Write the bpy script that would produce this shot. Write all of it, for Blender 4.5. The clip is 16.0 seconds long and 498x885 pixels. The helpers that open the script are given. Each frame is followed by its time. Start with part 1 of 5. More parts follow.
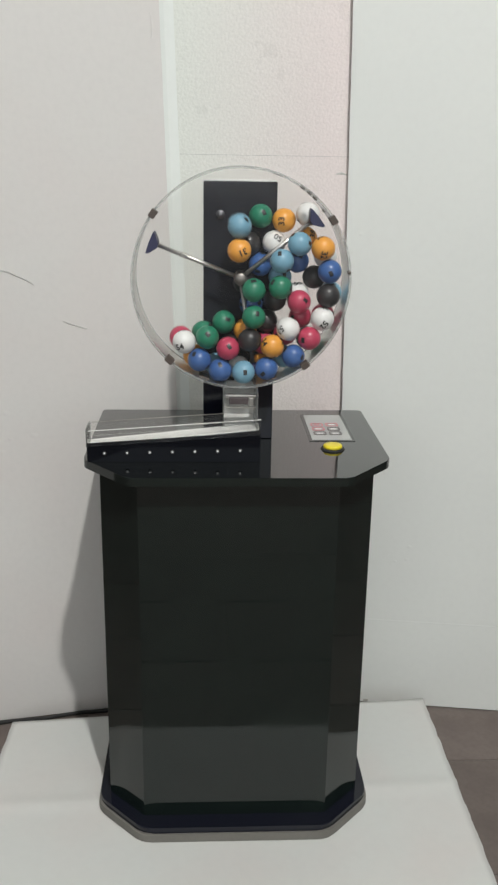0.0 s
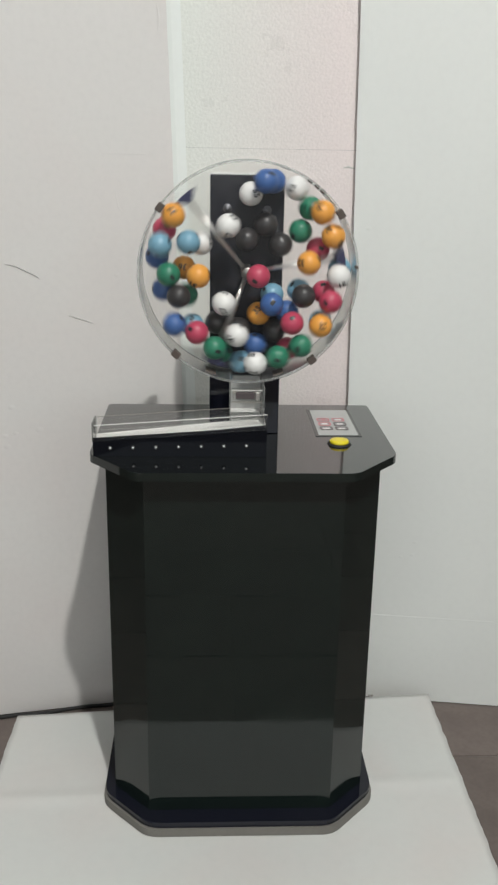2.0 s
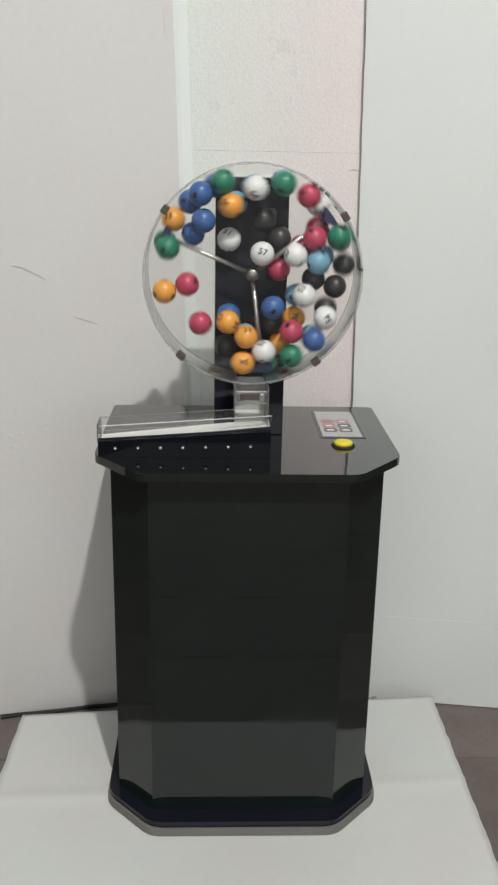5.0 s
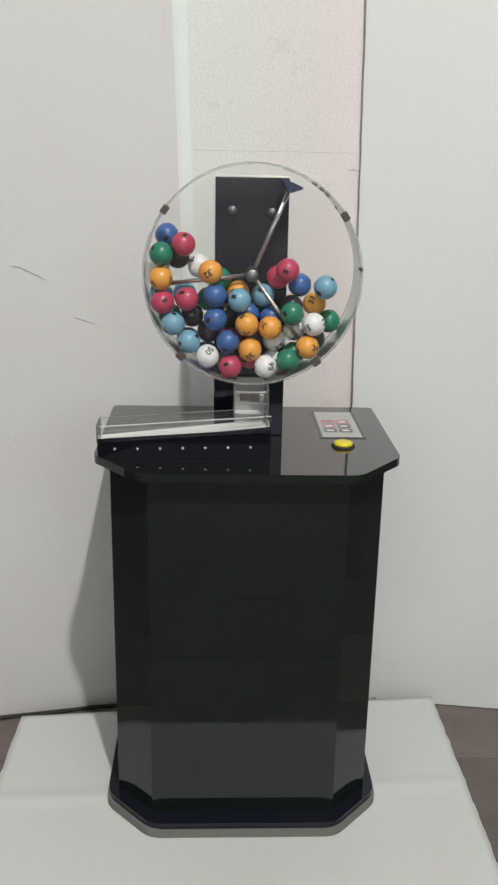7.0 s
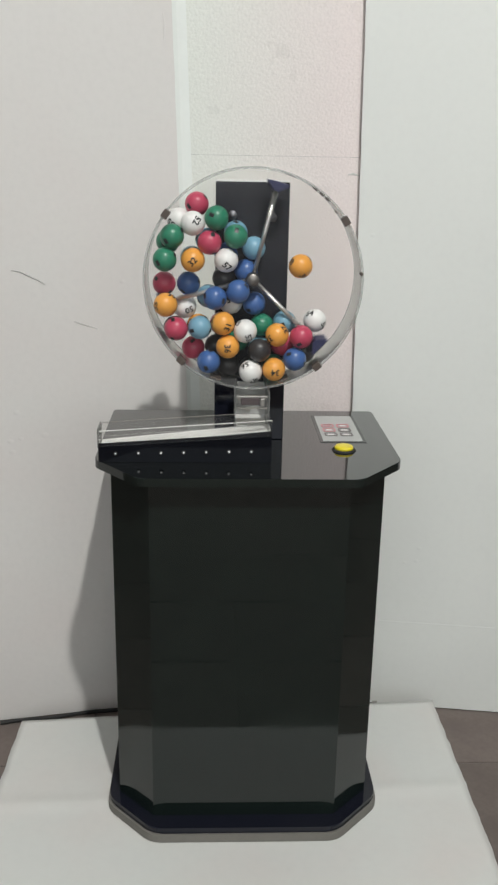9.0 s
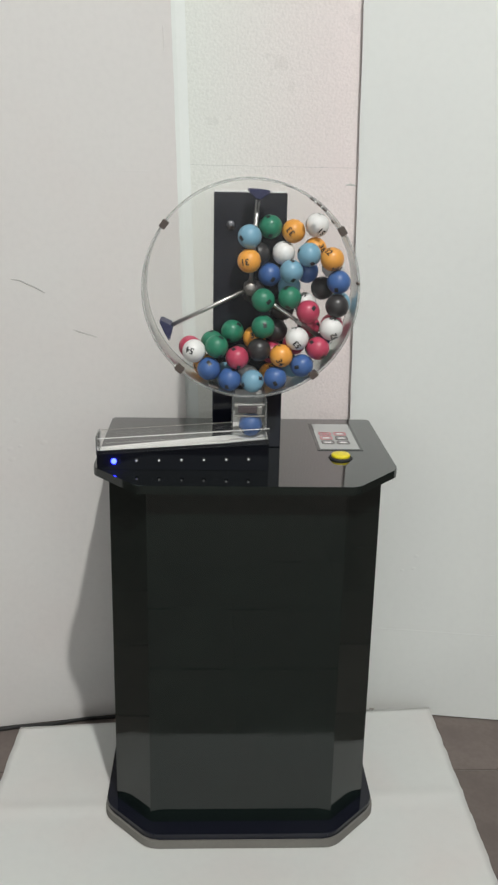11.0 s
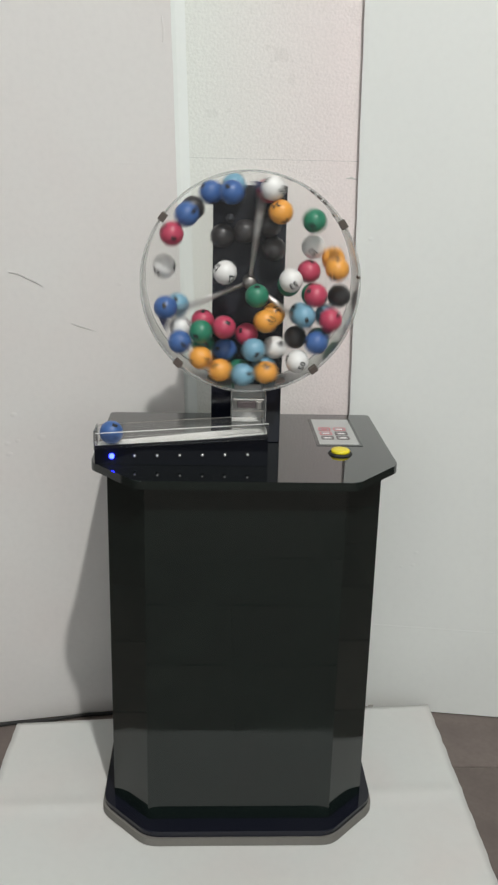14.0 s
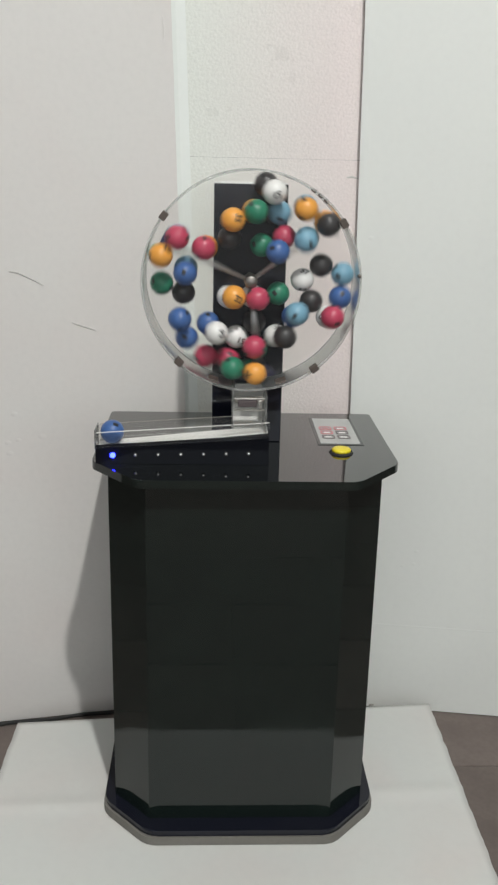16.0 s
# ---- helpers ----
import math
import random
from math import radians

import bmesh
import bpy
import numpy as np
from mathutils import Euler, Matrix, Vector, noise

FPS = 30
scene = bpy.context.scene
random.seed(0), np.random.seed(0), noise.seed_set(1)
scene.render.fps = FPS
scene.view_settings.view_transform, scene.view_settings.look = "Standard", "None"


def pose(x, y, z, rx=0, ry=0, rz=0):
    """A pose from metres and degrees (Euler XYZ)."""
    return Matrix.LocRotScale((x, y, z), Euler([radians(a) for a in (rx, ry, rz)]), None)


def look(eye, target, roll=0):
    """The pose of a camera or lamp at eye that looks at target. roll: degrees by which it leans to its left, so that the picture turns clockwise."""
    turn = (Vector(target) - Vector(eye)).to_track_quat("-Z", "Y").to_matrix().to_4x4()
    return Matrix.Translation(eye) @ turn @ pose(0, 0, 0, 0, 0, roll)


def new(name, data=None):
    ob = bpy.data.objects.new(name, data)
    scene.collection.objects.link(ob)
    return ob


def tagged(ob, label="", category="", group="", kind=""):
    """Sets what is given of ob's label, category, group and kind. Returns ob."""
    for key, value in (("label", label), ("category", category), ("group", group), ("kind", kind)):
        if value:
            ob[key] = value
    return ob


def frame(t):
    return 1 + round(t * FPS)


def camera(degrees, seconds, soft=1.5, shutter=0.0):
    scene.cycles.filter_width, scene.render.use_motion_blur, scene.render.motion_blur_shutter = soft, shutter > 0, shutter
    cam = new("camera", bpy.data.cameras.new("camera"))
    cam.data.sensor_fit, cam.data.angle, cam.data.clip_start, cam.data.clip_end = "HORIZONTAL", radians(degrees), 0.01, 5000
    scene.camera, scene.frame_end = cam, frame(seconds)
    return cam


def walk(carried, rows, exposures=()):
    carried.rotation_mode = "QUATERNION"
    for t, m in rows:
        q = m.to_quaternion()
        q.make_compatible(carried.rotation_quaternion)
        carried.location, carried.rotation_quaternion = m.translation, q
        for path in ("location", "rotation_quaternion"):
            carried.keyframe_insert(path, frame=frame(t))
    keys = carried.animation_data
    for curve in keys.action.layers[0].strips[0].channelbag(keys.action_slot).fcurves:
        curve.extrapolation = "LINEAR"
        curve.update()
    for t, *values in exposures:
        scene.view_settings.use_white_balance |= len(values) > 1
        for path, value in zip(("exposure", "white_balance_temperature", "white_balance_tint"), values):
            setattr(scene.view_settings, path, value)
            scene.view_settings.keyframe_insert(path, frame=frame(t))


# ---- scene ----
cam = camera(30.72, 16.0, soft=2.45, shutter=0.22)


def cam_pose(x, y, z, yaw, pitch, roll):
    """Camera looking along +y; yaw to the right, pitch upward, roll to the left, in radians."""
    m = Matrix.Translation((x, y, z)) @ Matrix.Rotation(-yaw, 4, "Z") @ Matrix.Rotation(math.pi / 2 + pitch, 4, "X")
    return m @ Matrix.Rotation(roll, 4, "Z")


walk(cam, [
    (0.0, cam_pose(-0.0685, -1.7055, 1.4919, 0.0501, -0.3068, 0.0165)),
    (0.5, cam_pose(-0.0676, -1.7081, 1.4924, 0.0486, -0.3065, 0.0164)),
    (1.0, cam_pose(-0.0742, -1.7058, 1.4912, 0.0486, -0.3078, 0.0161)),
    (1.5, cam_pose(-0.0724, -1.7009, 1.4919, 0.0448, -0.3122, 0.0184)),
    (2.0, cam_pose(-0.0733, -1.6988, 1.4917, 0.0457, -0.3134, 0.0182)),
    (2.5, cam_pose(-0.0709, -1.7051, 1.4923, 0.0446, -0.3113, 0.0188)),
    (3.0, cam_pose(-0.0712, -1.7053, 1.4902, 0.0442, -0.3109, 0.0183)),
    (3.5, cam_pose(-0.0680, -1.7072, 1.4916, 0.0421, -0.3113, 0.0184)),
    (4.0, cam_pose(-0.0697, -1.7076, 1.4909, 0.0399, -0.3105, 0.0187)),
    (6.5, cam_pose(-0.0669, -1.7087, 1.4927, 0.0375, -0.3113, 0.0200)),
    (7.0, cam_pose(-0.0706, -1.7036, 1.4910, 0.0394, -0.3106, 0.0199)),
    (7.5, cam_pose(-0.0715, -1.7044, 1.4942, 0.0404, -0.3103, 0.0193)),
    (8.0, cam_pose(-0.0687, -1.7076, 1.4904, 0.0390, -0.3077, 0.0183)),
    (8.5, cam_pose(-0.0698, -1.7064, 1.4917, 0.0399, -0.3083, 0.0182)),
    (9.0, cam_pose(-0.0775, -1.7033, 1.4938, 0.0421, -0.3073, 0.0188)),
    (11.5, cam_pose(-0.0705, -1.7200, 1.4984, 0.0415, -0.2978, 0.0212)),
    (12.0, cam_pose(-0.0707, -1.7168, 1.4985, 0.0447, -0.2980, 0.0206)),
    (12.5, cam_pose(-0.0723, -1.7122, 1.4981, 0.0473, -0.2988, 0.0230)),
    (13.0, cam_pose(-0.0756, -1.7068, 1.4924, 0.0484, -0.2991, 0.0233)),
    (13.5, cam_pose(-0.0743, -1.7033, 1.4892, 0.0455, -0.3008, 0.0234)),
    (14.0, cam_pose(-0.0710, -1.7036, 1.4921, 0.0427, -0.3031, 0.0238)),
    (14.5, cam_pose(-0.0730, -1.7036, 1.4920, 0.0425, -0.3040, 0.0232)),
    (15.0, cam_pose(-0.0730, -1.7036, 1.4920, 0.0425, -0.3040, 0.0232)),
    (15.5, cam_pose(-0.0718, -1.7037, 1.4918, 0.0420, -0.3039, 0.0232)),
    (16.0, cam_pose(-0.0739, -1.7024, 1.4916, 0.0432, -0.3040, 0.0235)),
])

# ---- light ----
world = bpy.data.worlds.new("room_air")
world.use_nodes = True
world.node_tree.nodes["Background"].inputs[0].default_value = (0.9, 0.95, 1.0, 1)
world.node_tree.nodes["Background"].inputs[1].default_value = 0.02
scene.world = world
# First lamp is placed by the machine's shadow; the weak pair is added fill.
LAMPS = (((0.565, -2.66), 0.065, 200, (0.985, 0.985, 0.95)), ((-1.75, -2.3), 0.45, 3, (0.97, 0.985, 0.965)), ((1.9, -2.6), 0.45, 4, (0.92, 1.0, 0.98)))
WINDOW = (-2.45, 2.45, 1.2, 3.2)
CEILING_Z = 5.0


def ceiling_lamp_light(at, radius, watts, colour):
    data = bpy.data.lights.new("lamp_glow", "AREA")
    data.shape, data.size, data.energy, data.color = "DISK", 2 * radius, watts, colour
    ob = new("lamp_glow", data)
    ob.matrix_basis = Matrix.Translation((*at, CEILING_Z - 0.06))
    return ob


for lamp in LAMPS:
    ceiling_lamp_light(*lamp)
# Soft fill added behind the camera, set in an unseen window opening.
fill_panel = bpy.data.lights.new("window_daylight", "AREA")
fill_panel.shape, fill_panel.size, fill_panel.size_y, fill_panel.energy, fill_panel.color = "RECTANGLE", 4.75, 1.85, 62, (0.94, 0.99, 0.985)
new("window_daylight", fill_panel).matrix_basis = look((0.0, -4.69, 2.2), (0.0, 0.0, 1.0))
scene.view_settings.exposure = 0.0


# ---- materials ----
def material(name, colour, rough=0.5, metal=0.0, spec=0.5, grain=0.0, grain_scale=200, stain=0.0, stain_scale=3, bump=0.0,
             bump_scale=300, coat=0.0, vary=0.0, tint=None, rough_vary=0.0):
    m = bpy.data.materials.new(name)
    m.use_nodes = True
    t, b = m.node_tree, m.node_tree.nodes["Principled BSDF"]
    b.inputs["Base Color"].default_value = (*colour, 1)
    b.inputs["Roughness"].default_value = rough
    b.inputs["Metallic"].default_value = metal
    b.inputs["Specular IOR Level"].default_value = spec
    b.inputs["Coat Weight"].default_value = coat
    coord = t.nodes.new("ShaderNodeTexCoord")
    last = None
    for amount, scale, dark in ((stain, stain_scale, tint or tuple(c * 0.72 for c in colour)), (grain, grain_scale, tuple(c * 0.8 for c in colour))):
        if amount:
            n = t.nodes.new("ShaderNodeTexNoise")
            n.inputs["Scale"].default_value, n.inputs["Detail"].default_value = scale, 5
            t.links.new(coord.outputs["Object"], n.inputs["Vector"])
            ramp = t.nodes.new("ShaderNodeMapRange")
            ramp.inputs["From Min"].default_value, ramp.inputs["From Max"].default_value = 0.42, 0.72
            ramp.inputs["To Max"].default_value = amount
            t.links.new(n.outputs["Fac"], ramp.inputs["Value"])
            mix = t.nodes.new("ShaderNodeMix")
            mix.data_type = "RGBA"
            mix.inputs[6].default_value = (*colour, 1)
            if last:
                t.links.new(last, mix.inputs[6])
            mix.inputs[7].default_value = (*dark, 1)
            t.links.new(ramp.outputs[0], mix.inputs[0])
            last = mix.outputs[2]
    if vary:
        info = t.nodes.new("ShaderNodeObjectInfo")
        hsv = t.nodes.new("ShaderNodeHueSaturation")
        r = t.nodes.new("ShaderNodeMapRange")
        r.inputs["To Min"].default_value, r.inputs["To Max"].default_value = 1 - vary, 1 + vary
        t.links.new(info.outputs["Random"], r.inputs["Value"])
        t.links.new(r.outputs[0], hsv.inputs["Value"])
        hsv.inputs["Color"].default_value = (*colour, 1)
        if last:
            t.links.new(last, hsv.inputs["Color"])
        last = hsv.outputs[0]
    if last:
        t.links.new(last, b.inputs["Base Color"])
    if rough_vary:
        n = t.nodes.new("ShaderNodeTexNoise")
        n.inputs["Scale"].default_value, n.inputs["Detail"].default_value = 9, 6
        t.links.new(coord.outputs["Object"], n.inputs["Vector"])
        r = t.nodes.new("ShaderNodeMapRange")
        r.inputs["From Min"].default_value, r.inputs["From Max"].default_value = 0.35, 0.75
        r.inputs["To Min"].default_value, r.inputs["To Max"].default_value = rough, rough + rough_vary
        t.links.new(n.outputs["Fac"], r.inputs["Value"])
        t.links.new(r.outputs[0], b.inputs["Roughness"])
    if bump:
        n = t.nodes.new("ShaderNodeTexNoise")
        n.inputs["Scale"].default_value, n.inputs["Detail"].default_value = bump_scale, 4
        t.links.new(coord.outputs["Object"], n.inputs["Vector"])
        bp = t.nodes.new("ShaderNodeBump")
        bp.inputs["Strength"].default_value, bp.inputs["Distance"].default_value = bump, 0.002
        t.links.new(n.outputs["Fac"], bp.inputs["Height"])
        t.links.new(bp.outputs[0], b.inputs["Normal"])
    return m


def acrylic(name, tint, gloss, haze=0.0, blur=0.04):
    """Thin clear sheet: see-through with a mirror gloss that grows at grazing angles, and a little surface haze."""
    m = bpy.data.materials.new(name)
    m.use_nodes = True
    t = m.node_tree
    t.nodes.remove(t.nodes["Principled BSDF"])
    out = t.nodes["Material Output"]
    clear, shine, mix = t.nodes.new("ShaderNodeBsdfTransparent"), t.nodes.new("ShaderNodeBsdfGlossy"), t.nodes.new("ShaderNodeMixShader")
    dust, veil = t.nodes.new("ShaderNodeBsdfDiffuse"), t.nodes.new("ShaderNodeMixShader")
    dust.inputs["Color"].default_value = (0.8, 0.8, 0.8, 1)
    noise_tex, span = t.nodes.new("ShaderNodeTexNoise"), t.nodes.new("ShaderNodeMapRange")
    noise_tex.inputs["Scale"].default_value, noise_tex.inputs["Detail"].default_value = 6, 6
    coord = t.nodes.new("ShaderNodeTexCoord")
    t.links.new(coord.outputs["Object"], noise_tex.inputs["Vector"])
    span.inputs["From Min"].default_value, span.inputs["From Max"].default_value = 0.3, 0.75
    span.inputs["To Min"].default_value, span.inputs["To Max"].default_value = haze * 0.5, haze * 1.6
    t.links.new(noise_tex.outputs["Fac"], span.inputs["Value"])
    t.links.new(span.outputs[0], veil.inputs[0])
    t.links.new(clear.outputs[0], veil.inputs[1])
    t.links.new(dust.outputs[0], veil.inputs[2])
    clear.inputs["Color"].default_value = (*tint, 1)
    shine.inputs["Roughness"].default_value = blur
    fres = t.nodes.new("ShaderNodeFresnel")
    fres.inputs["IOR"].default_value = gloss
    t.links.new(fres.outputs[0], mix.inputs[0])
    t.links.new(veil.outputs[0], mix.inputs[1])
    t.links.new(shine.outputs[0], mix.inputs[2])
    t.links.new(mix.outputs[0], out.inputs["Surface"])
    return m


def glow(name, colour, strength):
    m = bpy.data.materials.new(name)
    m.use_nodes = True
    b = m.node_tree.nodes["Principled BSDF"]
    b.inputs["Base Color"].default_value = (*colour, 1)
    b.inputs["Emission Color"].default_value = (*colour, 1)
    b.inputs["Emission Strength"].default_value = strength
    return m


M_FOAM_L = material("foam_panel_warm", (0.742, 0.722, 0.703), 0.58, grain=0.12, grain_scale=60, stain=0.45, stain_scale=2.6, bump=0.16, bump_scale=45, tint=(0.735, 0.668, 0.648), rough_vary=0.12)
M_FOAM_C = material("foam_panel_beaded", (0.845, 0.83, 0.81), 0.27, grain=0.34, grain_scale=130, stain=0.28, stain_scale=2.4, bump=0.75, bump_scale=150, tint=(0.79, 0.735, 0.725), rough_vary=0.14)
M_FOAM_R = material("foam_panel_cool", (0.80, 0.815, 0.79), 0.52, grain=0.08, grain_scale=50, stain=0.30, stain_scale=2.1, bump=0.10, bump_scale=30, tint=(0.745, 0.765, 0.75), rough_vary=0.12)
M_FOAM_F = material("foam_board_floor", (0.625, 0.635, 0.615), 0.45, grain=0.10, grain_scale=40, stain=0.45, stain_scale=3.2, bump=0.08, bump_scale=30, tint=(0.64, 0.575, 0.55), rough_vary=0.15)
# Bright margin and greenish shade beside the centre sheet, put into the colour.
M_STRIP_TINT = material("foam_margin_light_tint", (0.825, 0.858, 0.832), 0.45, grain=0.08, grain_scale=60, stain=0.1, stain_scale=3)
M_SCRATCH = material("foam_scratch", (0.60, 0.58, 0.555), 0.8, grain=0.4, grain_scale=90)
M_TILE = material("floor_tile", (0.186, 0.155, 0.141), 0.7, spec=0.15, grain=0.5, grain_scale=70, stain=0.7, stain_scale=9, bump=0.45, bump_scale=60, vary=0.12)
M_GROUT = material("grout", (0.215, 0.19, 0.17), 0.9, grain=0.5, grain_scale=120)
M_ROOM = material("room_wall", (0.19, 0.198, 0.2), 0.8, grain=0.3, grain_scale=20, stain=0.4, stain_scale=1.2)
M_CEIL = material("room_ceiling", (0.62, 0.61, 0.58), 0.85, grain=0.2, grain_scale=20, stain=0.25, stain_scale=1.0)
M_BLACK = material("black_gloss_acrylic", (0.0072, 0.0118, 0.0105), 0.03, spec=0.52, stain=0.5, stain_scale=9, tint=(0.0105, 0.0172, 0.0145), rough_vary=0.09, bump=0.012, bump_scale=7)
M_BLACK_TOP = material("black_gloss_acrylic_top", (0.0032, 0.0044, 0.0052), 0.025, spec=0.92, stain=0.5, stain_scale=14, tint=(0.0055, 0.0062, 0.007), rough_vary=0.06, coat=0.42)
M_BLACK_COL = material("black_acrylic_column", (0.009, 0.010, 0.017), 0.08, spec=0.35, stain=0.5, stain_scale=10, tint=(0.013, 0.014, 0.02))
M_BLACK_TRAY = material("black_acrylic_tray", (0.0035, 0.0045, 0.0075), 0.10, spec=0.16, stain=0.5, stain_scale=14, tint=(0.006, 0.007, 0.010))
M_HUB = material("weathered_steel", (0.27, 0.25, 0.235), 0.42, metal=1.0, grain=0.4, grain_scale=200)
M_CLEAR = acrylic("clear_acrylic", (0.975, 0.975, 0.97), 1.13, 0.016)
M_RIM = acrylic("clear_acrylic_rim", (0.982, 0.984, 0.98), 1.035, 0.018, 0.38)
M_EDGECLEAR = acrylic("clear_acrylic_edge", (0.80, 0.81, 0.80), 1.22, 0.15)
M_CHROME = material("brushed_steel", (0.66, 0.64, 0.62), 0.30, metal=1.0, grain=0.2, grain_scale=300, rough_vary=0.15)
M_STEEL_D = material("dull_steel", (0.45, 0.43, 0.40), 0.38, metal=1.0, grain=0.4, grain_scale=200)
M_NAVY = material("navy_rubber", (0.02, 0.022, 0.075), 0.45, grain=0.4, grain_scale=200)
M_CLIP = material("dark_clip", (0.085, 0.065, 0.055), 0.5, grain=0.4, grain_scale=250)
M_WHITE = material("white_acrylic", (0.82, 0.81, 0.79), 0.22, grain=0.05, grain_scale=80)
M_GREY = material("grey_ramp", (0.42, 0.42, 0.41), 0.35, grain=0.4, grain_scale=120, stain=0.3, stain_scale=30)
M_FROST = material("frosted_label", (0.44, 0.45, 0.44), 0.25, grain=0.15, grain_scale=120)
M_FROST_LIGHT = material("label_window_white", (0.68, 0.66, 0.65), 0.3, grain=0.1, grain_scale=200)
M_COVER = material("cover_sheet", (0.055, 0.06, 0.058), 0.08, spec=0.6, grain=0.2, grain_scale=120)
M_NUT = material("tarnished_nut", (0.20, 0.20, 0.215), 0.5, metal=1.0, grain=0.4, grain_scale=200)
M_PINK = material("label_red", (0.45, 0.13, 0.16), 0.4, grain=0.3, grain_scale=300)
M_DARKINK = material("label_ink", (0.07, 0.05, 0.055), 0.4, grain=0.3, grain_scale=300)
M_YELLOW = material("yellow_button_plastic", (0.80, 0.66, 0.03), 0.28, grain=0.1, grain_scale=200)
M_LED_OFF = material("clear_bulb", (0.75, 0.75, 0.76), 0.12, spec=0.7, grain=0.1, grain_scale=300)
M_LED_ON = glow("blue_bulb_glow", (0.007, 0.011, 1.0), 55.0)
M_LAMP = glow("lamp_diffuser", (1.0, 0.97, 0.92), 6.0)
M_BOARD = material("raw_board_edge", (0.172, 0.163, 0.146), 0.75, grain=0.4, grain_scale=150, stain=0.3, stain_scale=8)
M_RUBBER = material("black_rubber", (0.02, 0.02, 0.02), 0.7, grain=0.4, grain_scale=200)


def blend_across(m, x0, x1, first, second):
    """Shifts a sheet's base colour from one tint to the other across its width."""
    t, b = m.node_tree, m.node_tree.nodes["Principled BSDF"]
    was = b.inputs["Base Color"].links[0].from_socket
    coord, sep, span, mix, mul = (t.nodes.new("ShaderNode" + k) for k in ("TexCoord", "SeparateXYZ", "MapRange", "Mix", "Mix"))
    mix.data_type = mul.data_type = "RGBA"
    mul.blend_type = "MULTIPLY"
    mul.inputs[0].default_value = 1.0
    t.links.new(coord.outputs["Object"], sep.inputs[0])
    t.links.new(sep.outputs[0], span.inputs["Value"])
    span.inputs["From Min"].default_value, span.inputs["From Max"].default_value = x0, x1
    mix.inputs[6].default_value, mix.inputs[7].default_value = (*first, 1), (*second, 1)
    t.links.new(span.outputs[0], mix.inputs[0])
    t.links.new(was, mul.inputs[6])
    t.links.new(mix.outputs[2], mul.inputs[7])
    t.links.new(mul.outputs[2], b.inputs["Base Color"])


# Greenish and pinkish light reflected on the centre sheet, put into its colour.
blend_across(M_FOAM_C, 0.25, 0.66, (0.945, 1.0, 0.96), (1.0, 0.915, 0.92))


# ---- mesh helpers ----
def bm_box(x0, x1, y0, y1, z0, z1, bevel=0.0, bm=None):
    b = bmesh.new()
    v = [b.verts.new(p) for p in ((x0, y0, z0), (x1, y0, z0), (x1, y1, z0), (x0, y1, z0), (x0, y0, z1), (x1, y0, z1), (x1, y1, z1), (x0, y1, z1))]
    for f in ((3, 2, 1, 0), (4, 5, 6, 7), (0, 1, 5, 4), (1, 2, 6, 5), (2, 3, 7, 6), (3, 0, 4, 7)):
        b.faces.new([v[i] for i in f])
    if bevel:
        bmesh.ops.bevel(b, geom=b.edges[:], offset=bevel, segments=2, affect="EDGES", profile=0.5)
    return merge(bm, b)


def merge(bm, b):
    if bm is None:
        return b
    me = bpy.data.meshes.new("tmp")
    b.to_mesh(me)
    bm.from_mesh(me)
    bpy.data.meshes.remove(me)
    b.free()
    return bm


def bm_prism(points, z0, z1, bevel=0.0, bm=None):
    """An upright prism over a plan outline that runs anticlockwise."""
    b = bmesh.new()
    lo = [b.verts.new((x, y, z0)) for x, y in points]
    hi = [b.verts.new((x, y, z1)) for x, y in points]
    n = len(points)
    b.faces.new(lo[::-1])
    b.faces.new(hi)
    for i in range(n):
        b.faces.new((lo[i], lo[(i + 1) % n], hi[(i + 1) % n], hi[i]))
    if bevel:
        bmesh.ops.bevel(b, geom=b.edges[:], offset=bevel, segments=2, affect="EDGES", profile=0.5)
    return merge(bm, b)


def bm_turn(profile, n=32, axis="Z", bm=None, m=None):
    """A turned solid from (radius, height) pairs along the axis."""
    b = bmesh.new()
    rings = []
    for r, h in profile:
        if r <= 1e-6:
            rings.append([b.verts.new((0, 0, h))])
        else:
            rings.append([b.verts.new((r * math.cos(2 * math.pi * k / n), r * math.sin(2 * math.pi * k / n), h)) for k in range(n)])
    for lo, hi in zip(rings, rings[1:]):
        for k in range(n):
            q = [lo[k % len(lo)], lo[(k + 1) % len(lo)], hi[(k + 1) % len(hi)], hi[k % len(hi)]]
            q = list(dict.fromkeys(q))
            if len(q) > 2:
                b.faces.new(q)
    for f in b.faces:
        f.smooth = True
    bmesh.ops.recalc_face_normals(b, faces=b.faces[:])
    if axis == "Y":
        bmesh.ops.transform(b, matrix=Matrix.Rotation(math.pi / 2, 4, "X"), verts=b.verts[:])
    elif axis == "X":
        bmesh.ops.transform(b, matrix=Matrix.Rotation(math.pi / 2, 4, "Y"), verts=b.verts[:])
    if m is not None:
        bmesh.ops.transform(b, matrix=m, verts=b.verts[:])
    return merge(bm, b)


def bm_rod(p, q, r, n=10, bm=None):
    p, q = Vector(p), Vector(q)
    m = Matrix.Translation(p) @ (q - p).to_track_quat("Z", "Y").to_matrix().to_4x4()
    return bm_turn([(0, 0), (r, 0), (r, (q - p).length), (0, (q - p).length)], n, bm=bm, m=m)


def mesh_from(name, bm, mat):
    me = bpy.data.meshes.new(name)
    bm.to_mesh(me)
    bm.free()
    me.materials.append(mat)
    return me


def part(name, bm, mat, parent, label=""):
    ob = new(name, mesh_from(name, bm, mat))
    ob.parent = parent
    return tagged(ob, label)


def thing(name, label, category, group="", kind="", at=(0, 0, 0)):
    ob = new(name)
    ob.empty_display_size = 0.05
    ob.location = at
    return tagged(ob, label, category, group, kind)


